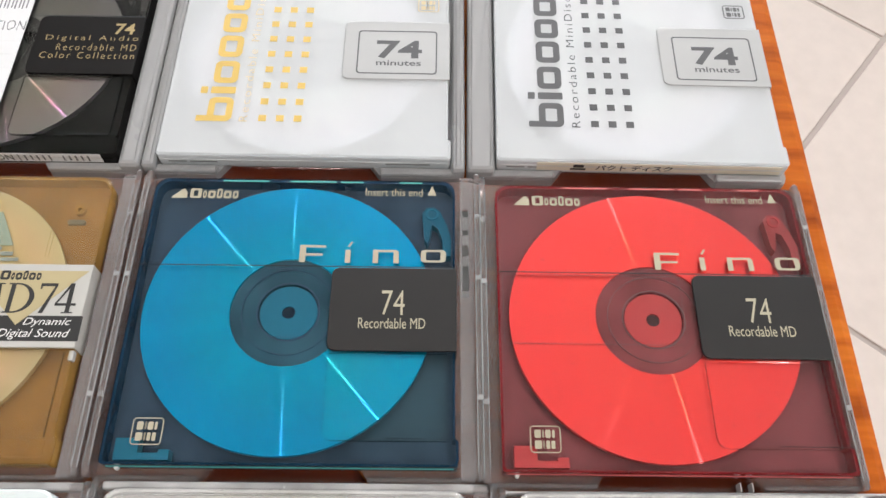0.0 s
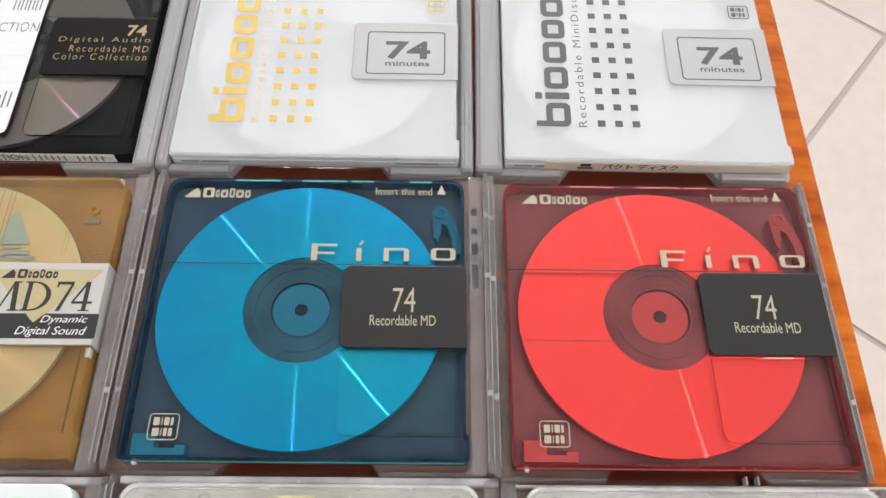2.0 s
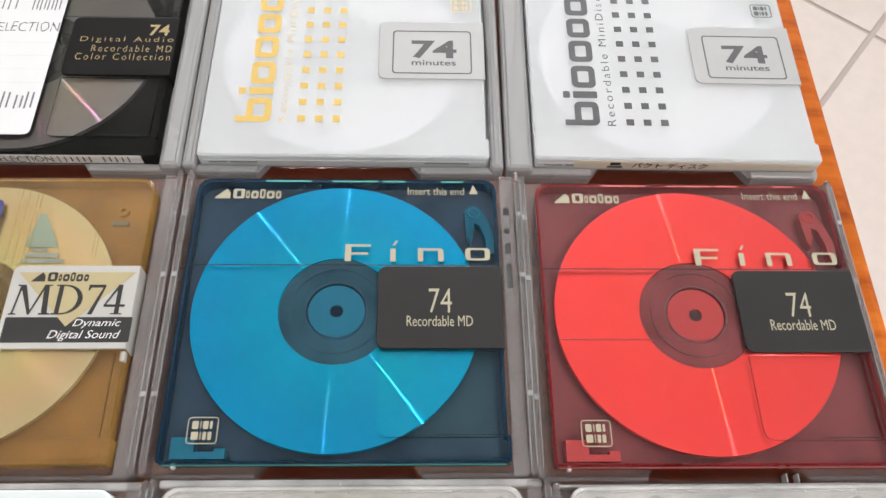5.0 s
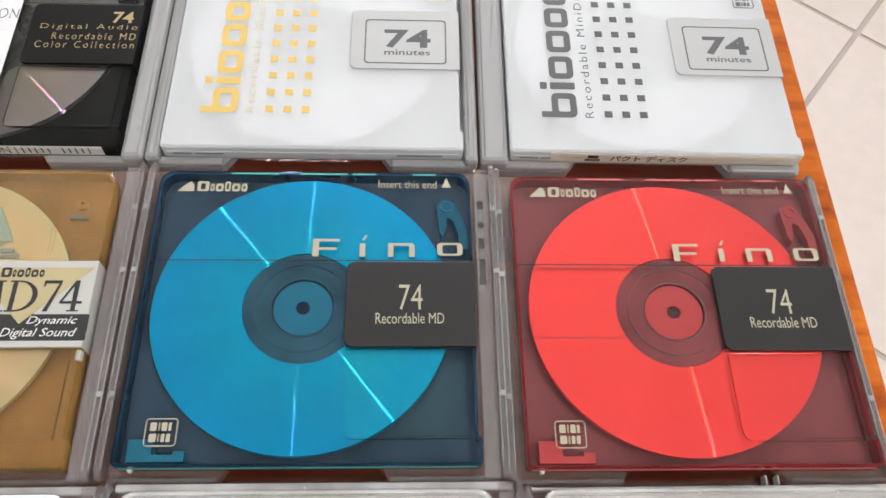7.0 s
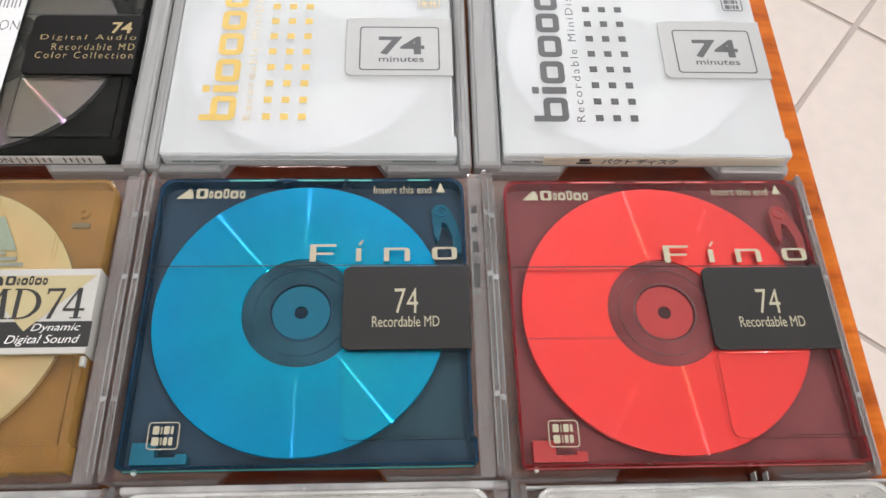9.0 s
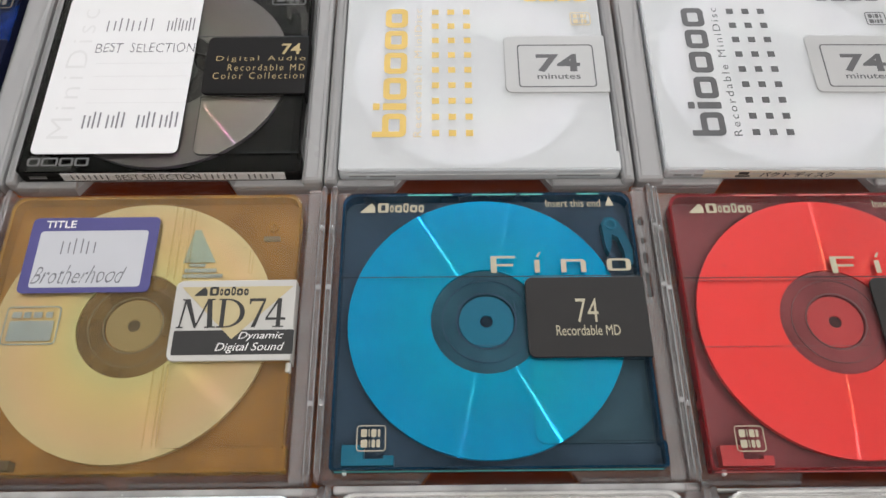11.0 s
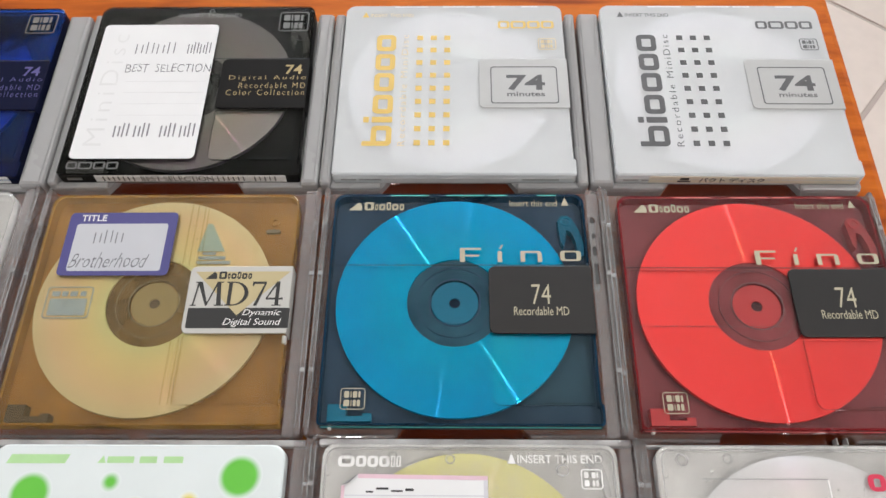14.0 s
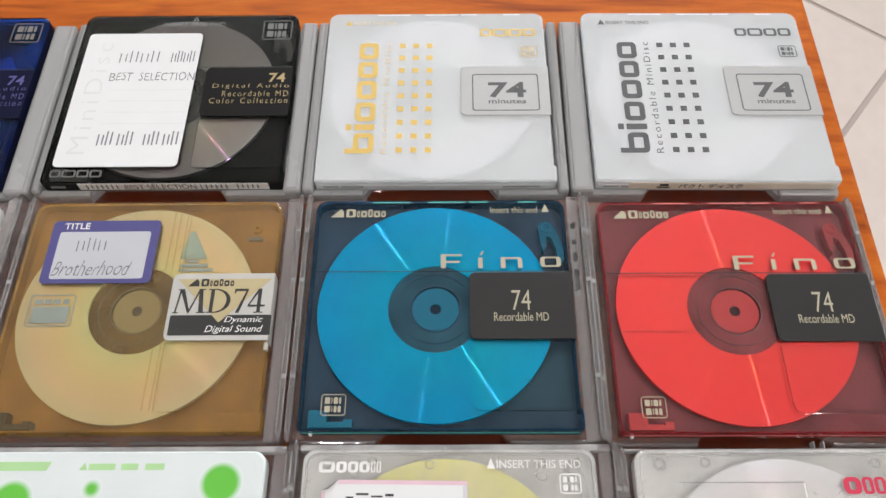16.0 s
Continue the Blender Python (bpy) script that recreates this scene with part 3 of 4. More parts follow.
def sleeve(x, y, rot, material, label, top=37.0, notch=(-14.0, 15.0), slots=False, sides=(-39.2, 41.3), ribs=(), right=True):
    """A thin half-open plastic tray that holds one cartridge: a base with finger notches, two side rails and a low front lip."""
    s = thing("cartridge_sleeve", x, y, TABLE_Z, rot, label, "case", "sleeves on the table")
    (x0, x1), y0, y1, c = sides, -36.6, top, 2.0
    a, b = notch or (0.0, 0.0)
    cut = [(a - 3, y0), (a, y0 + 4.2), (b, y0 + 4.2), (b + 3, y0)] if notch else []
    base = [(x0, y0 + c), (x0 + 0.6, y0 + 0.6), (x0 + c, y0), *cut, (x1 - c, y0), (x1 - 0.6, y0 + 0.6), (x1, y0 + c),
            (x1, y1 - c), (x1 - 0.6, y1 - 0.6), (x1 - c, y1), (x0 + c, y1), (x0 + 0.6, y1 - 0.6), (x0, y1 - c)]
    part("base", holed(nb(), base, [], 0.15, 2.85), material, s)
    if notch:
        # added dark sheet over the wood, in place of the notch's shade
        part("notch_shade", slab(nb(), [(a - 2.6, y0 + 0.1), (b + 2.6, y0 + 0.1), (b - 0.1, y0 + 4.1), (a + 0.1, y0 + 4.1)], 0.15, 0.6), "case_shade", s)
    if material == "case_milk":
        part("side_rail", slab(nb(), rrect(x0, y0 + 0.2, -HALF_W - 0.35, y1, 0.9, 4), 2.85, 6.6, 1.2), material, s)
        if right:
            part("side_rail", slab(nb(), rrect(HALF_W + 0.35, y0 + 0.2, x1, y1, 0.9, 4), 2.85, 6.6, 1.2), material, s)
        part("front_lip", slab(nb(), rrect(x0 + 1.5, y0 + 0.1, a - 2.6, -HALF_H - 0.3, 0.5, 3), 2.85, 4.2, 0.6), material, s)
        part("front_lip", slab(nb(), rrect(b + 2.6, y0 + 0.1, x1 - 1.5, -HALF_H - 0.3, 0.5, 3), 2.85, 4.2, 0.6), material, s)
        return s
    part("side_rail", slab(nb(), rrect(x0, y0 + 0.2, x0 + 1.5, y1, 0.7, 3), 2.85, 7.0, 0.5), material, s)
    if top < 37:
        part("back_lip", slab(nb(), rrect(x0 + 1.6, HALF_H + 0.35, x1 - 1.6, y1, 0.5, 3), 2.85, 5.2, 0.4), "case_lip", s)
    for u in ribs:
        part("notch_rib", slab(nb(), rrect(u, y0 + 0.1, u + 0.35, y0 + 2.0, 0.1, 1), 0.3, 2.8, 0.1), "frame", s)
    part("side_rail", slab(nb(), rrect(x1 - 1.5, y0 + 0.2, x1, y1, 0.7, 3), 2.85, 7.0 if x1 > 39 else 5.4, 0.5), material, s)
    shelf = rrect(HALF_W + 0.5, y0 + 0.4, x1 - 1.6, y1 - 0.4, 0.4, 2)
    if x0 < -40:
        part("ledge", slab(nb(), rrect(x0 + 1.6, y0 + 0.4, -HALF_W - 0.5, y1 - 0.4, 0.4, 2), 4.4, 5.6, 0.4), material, s)
    if x1 < 39:
        pass
    elif slots:
        holes = [rrect(37.1, yy, 38.5, yy + h, 0.2, 2) for yy, h in ((6.0, 6.5), (15.0, 3.0), (20.5, 1.6), (25.5, 2.4))]
        part("ledge", holed(nb(), shelf, holes, 4.4, 5.3), material, s)
        # the shade inside the slots, made as a dark strip
        part("slot_shadow", box_mm(nb(), 37.0, 5.5, 2.9, 38.6, 28.5, 3.1), "core_dim", s, "dark strip under the ledge standing in for the slots' shade")
    else:
        part("ledge", slab(nb(), shelf, 4.4, 5.6, 0.4), material, s)
    # edge highlights of the rails, drawn as thin strips of paler plastic
    for u in (x0 + 0.05, x0 + 1.2, x1 - 1.4, x1 - 0.25):
        z = 7.0 if u < 0 or x1 > 39 else 5.4
        part("rail_highlight", slab(nb(), rrect(u, y0 + 2.0, u + 0.2, y1 - 2.0, 0.05, 1), z - 0.05, z + 0.12, 0.05), "case_edge", s)
    for u, v in ((x0 + 1.6, a - 2.4), (b + 2.4, x1 - 1.6)):
        part("front_lip", slab(nb(), rrect(u, y0 + 0.15, v, y0 + 1.2, 0.5, 3), 2.85, 4.4, 0.4), material, s)
    for u in (x0 + 0.75, x1 - 0.75):
        z = 7.0 if u < 0 or x1 > 39 else 5.4
        for yy in (-20, 8, 24):
            part("rib", slab(nb(), rrect(u - 0.55, yy, u + 0.55, yy + 1.2, 0.3, 2), z, z + 0.3, 0.1), "case_edge", s)
    return s


def cartridge(x, y, rot, shell, layer, label, shutter_material="sh_dark", core="core_dim", seam=True, disc_label="", recess=True, studs=False, lower="", latch=True, rear=False, inner="inner", hub="steel", edge="", group="cartridges on the table"):
    """A disc cartridge: shell with base, cover and side walls, the disc with hub inside, and a sliding shutter."""
    z = TABLE_Z + SLEEVE_FLOOR * MM
    t = thing("disc_cartridge", x, y, z, rot, label, "disc cartridge", group)
    thin = shell + "_thin"
    w, h, e = HALF_W, HALF_H, THICK
    # the right side steps in along the shutter's track
    def outline(d):
        foot = rrect(-w + d, -h + d, w - d, h - d, 0.8, 5)[:12]
        head = rrect(-w + d, -h + d, w - 0.7 - d, h - d, 3.2, 5)[12:]
        return [*foot, (w - d, -28.9), (w - d - 0.2, -28.6), (w - 0.7 - d, -28.5), *head]
    part("lower_shell", slab(nb(), outline(0.15), 0.0, 0.7), lower or shell, t)
    part("side_wall", frame_of(nb(), outline(0.0), outline(0.55), 0.7, 4.15), edge or lower or shell, t)
    holes = [rrect(8.0, -29.0, 33.5, -10.2, (2.2, 0.4, 0.4, 0.4), 4)] if recess else []
    bm = nb()
    lo, mid, hi = outline(0.0), outline(0.0), outline(0.4)
    a, b, c = ring(bm, lo, 4.2), ring(bm, mid, 4.65), ring(bm, hi, 5.0)
    bridge(bm, a, b), bridge(bm, b, c)
    edges = [bm.edges.new((a[k - 1], a[k])) if not bm.edges.get((a[k - 1], a[k])) else bm.edges.get((a[k - 1], a[k])) for k in range(len(a))]
    edges_top = [bm.edges.get((c[k - 1], c[k])) for k in range(len(c))]
    for pts in holes:
        p, q = ring(bm, pts, 4.2), ring(bm, pts, 5.0)
        bridge(bm, p, q)
        edges += [bm.edges.get((p[k - 1], p[k])) for k in range(len(p))]
        edges_top += [bm.edges.get((q[k - 1], q[k])) for k in range(len(q))]
    bmesh.ops.triangle_fill(bm, edges=edges, use_beauty=True, use_dissolve=False)
    bmesh.ops.triangle_fill(bm, edges=edges_top, use_beauty=True, use_dissolve=False)
    bmesh.ops.recalc_face_normals(bm, faces=bm.faces)
    cover = part("cover", bm, shell, t)
    for pts in holes:
        part("shutter_track", slab(nb(), inset(pts, 0.02), 4.25, 4.8), thin, t)
    # the disc, in its own place so that its grooves run round its hub
    d = part("disc", holed(nb(), circle(0, 0, 32, 160), [circle(0, 0, 12.9, 96)], 0, 1.2), layer, t, disc_label)
    d.matrix_basis = pose(DISC[0] * MM, DISC[1] * MM, 2.6 * MM)
    part("inner_ring", frame_of(nb(), circle(0, 0, 12.85), circle(0, 0, 6.6), 0.1, 0.8), inner, d)
    part("groove_ring", frame_of(nb(), circle(0, 0, 10.3), circle(0, 0, 10.15), 0.95, 1.1), "white_inner" if inner == "white_inner" else "core_dim", d)
    part("hub", frame_of(nb(), circle(0, 0, 6.35), circle(0, 0, 1.5), -0.5, 0.45), hub, d)
    part("hub_rim", frame_of(nb(), circle(0, 0, 7.0), circle(0, 0, 6.78), 0.2, 1.0), "white_inner" if inner == "white_inner" else "core_dim", d)
    part("spindle_hole", slab(nb(), circle(0, 0, 1.48, 32), -0.5, 0.1), "white_inner" if inner == "white_inner" else "hole", d)
    # shutter, folded over the right edge
    sh = part("shutter", slab(nb(), rrect(7.7, -9.7, w - 0.35, 10.2, (1.8, 0.2, 0.2, 1.8), 5), 4.62, 5.22, 0.15), shutter_material, t)
    part("shutter_fold", slab(nb(), rrect(w - 0.66, -9.7, w - 0.35, 10.2, 0.05, 1), 0.4, 4.6), shutter_material, sh)
    if seam:
        part("seam", slab(nb(), rrect(-w + 0.2, 10.40, w - 0.75, 10.66, 0.05, 1), 4.99, 5.02), "line", t)
        part("track_step", slab(nb(), rrect(20.5, -28.6, w - 0.5, -28.45, 0.05, 1), 4.99, 5.02), "line", t)
    if rear:
        # the rear shutter's outline shows faintly through the shell
        outer = rrect(-w + 1.2 if shell == "red" else -8.0, -6.4, 5.2, 10.3, (0.3, 1.2, 1.2, 0.3), 4)
        part("rear_shutter_edge", frame_of(nb(), outer, inset(outer, 0.10), 4.05, 4.12), "core_dim", t)
    # write-protect slider, latch and ribs that show through the shell
    tab = [(-33.5, -33.0), (-22.4, -33.0), (-22.4, -30.9), (-24.6, -30.9), (-24.6, -31.6), (-28.8, -31.6), (-28.8, -28.6), (-33.5, -28.6)]
    part("write_protect_tab", holed(nb(), tab, [], 1.0, 3.9), core, t)
    if latch:
        lever = [(27.6, 25.6), (28.6, 27.2), (30.4, 27.4), (31.8, 26.2), (33.4, 22.6), (34.5, 18.5), (34.3, 14.4), (32.6, 14.2), (32.4, 18.4), (31.3, 21.8), (30.0, 22.6), (29.5, 19.0), (28.9, 17.4), (28.2, 18.8)]
        part("latch", holed(nb(), lever, [], 1.0, 3.4), shell + "_latch" if rear else inner, t)
        part("latch_pivot", frame_of(nb(), circle(29.9, 25.3, 1.5, 28), circle(29.9, 25.3, 1.1, 28), 3.4, 3.7), hub, t)
    part("front_ridge", slab(nb(), rrect(-w + 1.0, -h - 0.12, w - 1.0, -h + 0.02, 0.02, 1), 2.3, 2.8), hub if rear else thin, t)
    for cx in (-20, -4, 8, 22):
        part("edge_rib", slab(nb(), rrect(cx, h - 1.05, cx + (11 if cx < 0 else 5.5), h - 0.65, 0.1, 1), 4.98, 5.03), hub if rear else thin, t)
    if studs:
        for sx, sy in ((-30, 30.5), (-19, 30.8), (22, 30.5), (30.5, 30.5), (-20, -30.8), (14, -30.6), (30, -30.5)):
            part("stud", frame_of(nb(), circle(sx, sy, 1.3, 24), circle(sx, sy, 0.8, 24), 4.99, 5.05), thin, t)
    return t, cover, sh, d


TOPZ = THICK


def long_shutter_words(sh):
    z = 5.22
    lettering("74", (19.1, -1.4, 24.2, 4.6), z, "i_cream", sh, weight=-0.005)
    lettering("Recordable MD", (14.2, -4.6, 28.8, -2.1), z, "i_cream", sh, weight=0.0)


def vivid(x, y, rot, shell, label):
    """Bright clear-coloured cartridge with cream print."""
    t, cover, sh, d = cartridge(x, y, rot, shell, shell + "_layer", label, core=shell + "_hub", lower=shell + "_low", rear=True, inner=shell + "_inner", hub=shell + "_hub", edge=shell + "_edge")
    long_shutter_words(sh)
    part("pin", slab(nb(), circle(-32.9, -34.25, 0.45, 16), 1.6, 2.6, 0.1), "i_white", t)
    crest((-31.7, 28.2, -16.0, 30.9), TOPZ, "i_cream", cover)
    lettering("Insert this end", (14.1, 29.4, 27.6, 31.5), TOPZ, "i_cream", cover)
    part("arrow", print_slab(nb(), [(28.8, 29.7), (30.9, 29.7), (29.85, 32.4)], TOPZ), "i_cream", cover)
    # the product word as plain shapes
    z = TOPZ
    part("mark_block", print_slab(nb(), [(-0.1, 11.5), (1.3, 11.5), (1.3, 13.2), (5.2, 13.2), (5.2, 13.75), (1.3, 13.75), (1.3, 15.3), (5.8, 15.3), (5.8, 15.9), (-0.1, 15.9)], z), "i_cream", cover)
    part("mark_block", print_slab(nb(), [(10.3, 11.5), (11.5, 11.5), (11.5, 14.8), (10.3, 14.8)], z), "i_cream", cover)
    part("mark_accent", print_slab(nb(), [(10.7, 15.6), (11.3, 15.6), (12.0, 16.9), (11.5, 16.9)], z), "i_cream", cover)
    part("mark_block", print_slab(nb(), [(16.6, 11.5), (17.8, 11.5), (17.8, 14.3), (21.3, 14.3), (21.3, 11.5), (22.5, 11.5), (22.5, 14.3), (21.9, 14.9), (16.6, 14.9)], z), "i_cream", cover)
    part("mark_block", frame_of(nb(), rrect(27.5, 11.8, 33.2, 15.0, 0.9, 4), rrect(28.7, 12.3, 32.0, 14.5, 0.4, 4), z, z + INK), "i_cream", cover)
    logo_frame((-30.3, -30.3, -24.0, -24.7), TOPZ, "i_cream", cover, 0.22)
    return t, cover, sh


def pale(x, y, rot, ink, soft, label):
    """White translucent cartridge with a column of squares."""
    t, cover, sh, d = cartridge(x, y, rot, "white", "pearl", label, "sh_grey", core="core", seam=False, recess=False, lower="white_low", inner="white_inner", hub="white_inner", latch=False)
    z = TOPZ
    lettering("INSERT THIS END", (-27.8, 28.6, -13.6, 30.1), z, soft, cover)
    part("arrow", print_slab(nb(), [(-30.5, 28.5), (-28.3, 28.5), (-29.4, 30.8)], z), ink, cover)
    # the product word, read upwards, as block outlines
    for k, (y0, y1) in enumerate(((-24.0, -16.4), (-15.2, -13.0), (-11.8, -4.4), (-3.0, 4.4), (5.6, 12.4), (13.6, 20.6))):
        x0, x1 = -25.2, -18.9
        if k == 1:
            part("mark_block", print_slab(nb(), rrect(x0, y0, x1, y1, 0.3, 2), z), ink, cover)
            part("mark_block", print_slab(nb(), rrect(x0 - 2.6, y0, x0 - 0.8, y1, 0.3, 2), z), ink, cover)
            continue
        part("mark_block", frame_of(nb(), rrect(x0, y0, x1, y1, 1.6, 4), rrect(x0 + 1.7, y0 + 1.8, x1 - 1.7, y1 - 1.8, 0.4, 4), z, z + INK), ink, cover)
        if k == 0:
            part("mark_block", print_slab(nb(), rrect(x0 - 2.6, y0, x0 + 1.5, y0 + 1.8, 0.3, 2), z + 0.005), ink, cover)
    lettering("Recordable MiniDisc", (-17.0, -24.0, -14.9, 20.6), z, soft, cover, turn=90, weight=-0.006, space=1.3)
    for row in range(9):
        for col in range(3):
            cx, cy = -11.2 + col * 4.42, -22.8 + row * 5.27
            part("square", print_slab(nb(), rrect(cx - 0.98, cy - 0.98, cx + 0.98, cy + 0.98, 0.12, 2), z), ink, cover)
    blocks((14.1, 23.4, 32.4, 26.7), (1.0, 1.3, 1.1, 1.1), z, ink, cover, 0.26)
    logo_frame((26.9, 14.2, 32.7, 19.1), z, soft, cover, 0.3)
    zs = 5.22
    part("panel_line", frame_of(nb(), rrect(11.3, -8.0, 32.3, 6.9, 1.0, 4), rrect(11.65, -7.65, 31.95, 6.55, 0.8, 4), zs, zs + INK), "i_grey", sh)
    lettering("74", (16.3, -2.8, 28.3, 3.5), zs, "i_grey", sh, weight=0.03)
    lettering("minutes", (16.4, -5.2, 28.1, -3.4), zs, "i_grey", sh, weight=0.012)
    # moulded slots along the front face
    for x0, x1 in ((-33.5, -29.0), (-28.2, -21.5), (20.0, 31.0)):
        part("front_slot", slab(nb(), rrect(x0, -h_front() - 0.06, x1, -h_front() + 0.02, 0.02, 1), 1.6, 2.6), "i_mid", t)
    return t, cover, sh


def h_front():
    return HALF_H


def spine(t, x0, x1, material, label):
    """A paper strip on the front face."""
    return part("spine_label", slab(nb(), rrect(x0, -h_front() - 0.12, x1, -h_front() + 0.02, 0.03, 1), 0.8, 4.0), material, t, label)


def front_bars(strip, boxes, material):
    for x0, z0, x1, z1 in boxes:
        part("print_bar", slab(nb(), [(x0, -h_front() - 0.16), (x1, -h_front() - 0.16), (x1, -h_front() - 0.11), (x0, -h_front() - 0.11)], z0, z1), material, strip)


def dark(x, y, rot, shell, layer, ink, shutter_material, label):
    """Smoked or deep-coloured cartridge with small print on the shutter."""
    t, cover, sh, d = cartridge(x, y, rot, shell, layer, label, shutter_material, core="core_dim", lower=shutter_material)
    z = 5.22
    lettering("74", (28.2, 3.8, 33.5, 7.7), z, ink, sh, weight=0.02)
    lettering("Digital Audio", (10.6, 1.1, 35.0, 3.3), z, ink, sh, weight=-0.010, space=1.35)
    lettering("Recordable MD", (14.1, -1.9, 35.0, 0.3), z, ink, sh, weight=-0.010, space=1.35)
    lettering("Color Collection", (10.4, -4.7, 35.0, -2.5), z, ink, sh, weight=-0.010, space=1.35)
    lettering("INSERT THIS END", (-9.8, 28.6, 11.0, 30.4), TOPZ, "i_mid", cover)
    part("arrow", frame_of(nb(), [(-0.2, 31.0), (2.0, 31.0), (0.9, 32.8)], [(0.2, 31.25), (1.6, 31.25), (0.9, 32.4)], TOPZ, TOPZ + INK), "i_mid", cover)
    logo_frame((23.9, 22.4, 33.6, 30.9), TOPZ, "i_smoke", cover, 0.3)
    blocks((-33.4, -32.4, -17.8, -29.9), (1.0, 1.3, 1.1, 1.1), TOPZ, "i_smoke", cover, 0.22)
    return t, cover, sh


def serif_mark(box, z, material, parent):
    """MD74 in thick and thin strokes with slab serifs; the strokes of each sign overlap in height by a hair."""
    x0, y0, x1, y1 = box
    w, h = x1 - x0, y1 - y0
    m = [[(0.02, 0), (0.035, 0), (0.075, 1), (0.055, 1)], [(0.05, 1), (0.10, 1), (0.185, 0.08), (0.165, 0)],
         [(0.165, 0), (0.18, 0), (0.285, 1), (0.265, 1)], [(0.26, 1), (0.305, 1), (0.335, 0), (0.285, 0)],
         [(0.0, 0), (0.065, 0), (0.065, 0.045), (0.0, 0.045)], [(0.26, 0), (0.36, 0), (0.36, 0.045), (0.26, 0.045)],
         [(0.03, 0.955), (0.085, 0.955), (0.085, 1), (0.03, 1)], [(0.27, 0.955), (0.335, 0.955), (0.335, 1), (0.27, 1)]]
    bow = [(0.45 + 0.17 * math.sin(a), 0.5 - 0.5 * math.cos(a)) for a in [math.pi * k / 16 for k in range(17)]]
    hollow = [(0.45 + 0.125 * math.sin(a), 0.5 - 0.45 * math.cos(a)) for a in [math.pi * k / 16 for k in range(17)]]
    d = [[(0.395, 0), (0.435, 0), (0.435, 1), (0.395, 1)], [(0.37, 0), (0.45, 0), (0.45, 0.05), (0.37, 0.05)], [(0.37, 0.95), (0.45, 0.95), (0.45, 1), (0.37, 1)]]
    d += [[bow[k], bow[k + 1], hollow[k + 1], hollow[k]] for k in range(16)]
    seven = [[(0.655, 0.90), (0.805, 0.90), (0.805, 1), (0.655, 1)], [(0.655, 0.80), (0.668, 0.80), (0.675, 0.92), (0.655, 0.92)], [(0.685, 0), (0.725, 0), (0.805, 0.92), (0.785, 0.92)]]
    four = [[(0.915, 0), (0.955, 0), (0.955, 1), (0.915, 1)], [(0.815, 0.25), (1.0, 0.25), (1.0, 0.33), (0.815, 0.33)], [(0.815, 0.32), (0.833, 0.32), (0.945, 1), (0.92, 1)],
            [(0.885, 0), (0.985, 0), (0.985, 0.04), (0.885, 0.04)]]
    for strokes in (m, d, seven, four):
        bm = nb()
        for k, pts in enumerate(strokes):
            print_slab(bm, [(x0 + u * w, y0 + v * h) for u, v in pts], z + 0.003 * (k % 4))
        part("lettering", bm, material, parent)


def sticker(name, box, r, z, material, parent_thing, label):
    """A paper label stuck on a cartridge."""
    return part(name, slab(nb(), rrect(*box, r, 4), z, z + 0.10), material, parent_thing, label)


CLEAR = "clear plastic sleeve holding a cartridge on the wooden table"
MILK = "milky translucent plastic sleeve holding a cartridge on the table"

# middle row
sleeve(1.5, 0.1, 1.4, "case_clear", CLEAR, slots=True)
vivid(1.5, 0.1, 1.4, "blue", "transparent blue disc cartridge with black shutter in clear sleeve")
sleeve(82.3, 1.2, 1.35, "case_clear", CLEAR, sides=(-39.7, 38.6), ribs=(12.9, 15.4))
vivid(82.3, 1.2, 1.35, "red", "transparent red disc cartridge with black shutter in clear sleeve")

sleeve(-79.9, -2.1, 1.6, "case_clear", CLEAR, notch=None)
t, cover, sh, d = cartridge(-79.9, -2.1, 1.6, "gold", "gold_layer", "amber disc cartridge with violet handwritten title label", "sh_cream", core="hole", seam=False, recess=True, studs=True, lower="gold_low", latch=False, inner="gold_inner", hub="gold_hub", edge="gold_edge")
lab = sticker("title_label", (-29.6, 7.5, 1.3, 27.7), 1.4, TOPZ, "violet", t, "violet bordered paper label with handwriting")
part("writing_field", print_slab(nb(), rrect(-27.1, 8.9, -1.1, 24.0, 0.8, 3), TOPZ + 0.10), "dull_paper", lab)
lettering("TITLE", (-26.3, 24.9, -19.0, 26.9), TOPZ + 0.10, "i_white", lab, weight=0.015)
pen_strokes(-21.4, 17.6, -12.2, 22.0, 3, TOPZ + 0.13, "i_pencil", lab, 0.3)
lettering("Brotherhood", (-26.9, 9.9, -4.8, 14.4), TOPZ + 0.13, "i_pencil", lab, weight=-0.010, shear=0.4, wobble=0.45)
z = 5.22
part("band", print_slab(nb(), rrect(8.7, -8.3, 36.0, -2.4, 0.3, 2), z), "i_black", sh)
part("wedge", print_slab(nb(), [(9.1, 8.5), (21.9, -4.6), (35.1, 8.5)], z + 0.035), "i_champagne", sh)
crest((12.2, 6.2, 24.7, 8.5), z + 0.07, "i_black", sh)
serif_mark((9.0, -1.8, 33.8, 5.4), z + 0.07, "i_black", sh)
lettering("Dynamic", (23.4, -5.1, 33.7, -2.9), z + 0.07, "i_white", sh, shear=0.3)
lettering("Digital Sound", (18.5, -8.0, 34.0, -5.5), z + 0.07, "i_white", sh, shear=0.3)
part("shutter_stop", slab(nb(), rrect(34.6, -12.4, 35.7, -10.2, 0.2, 2), 3.6, 4.9, 0.1), "sh_cream", t)
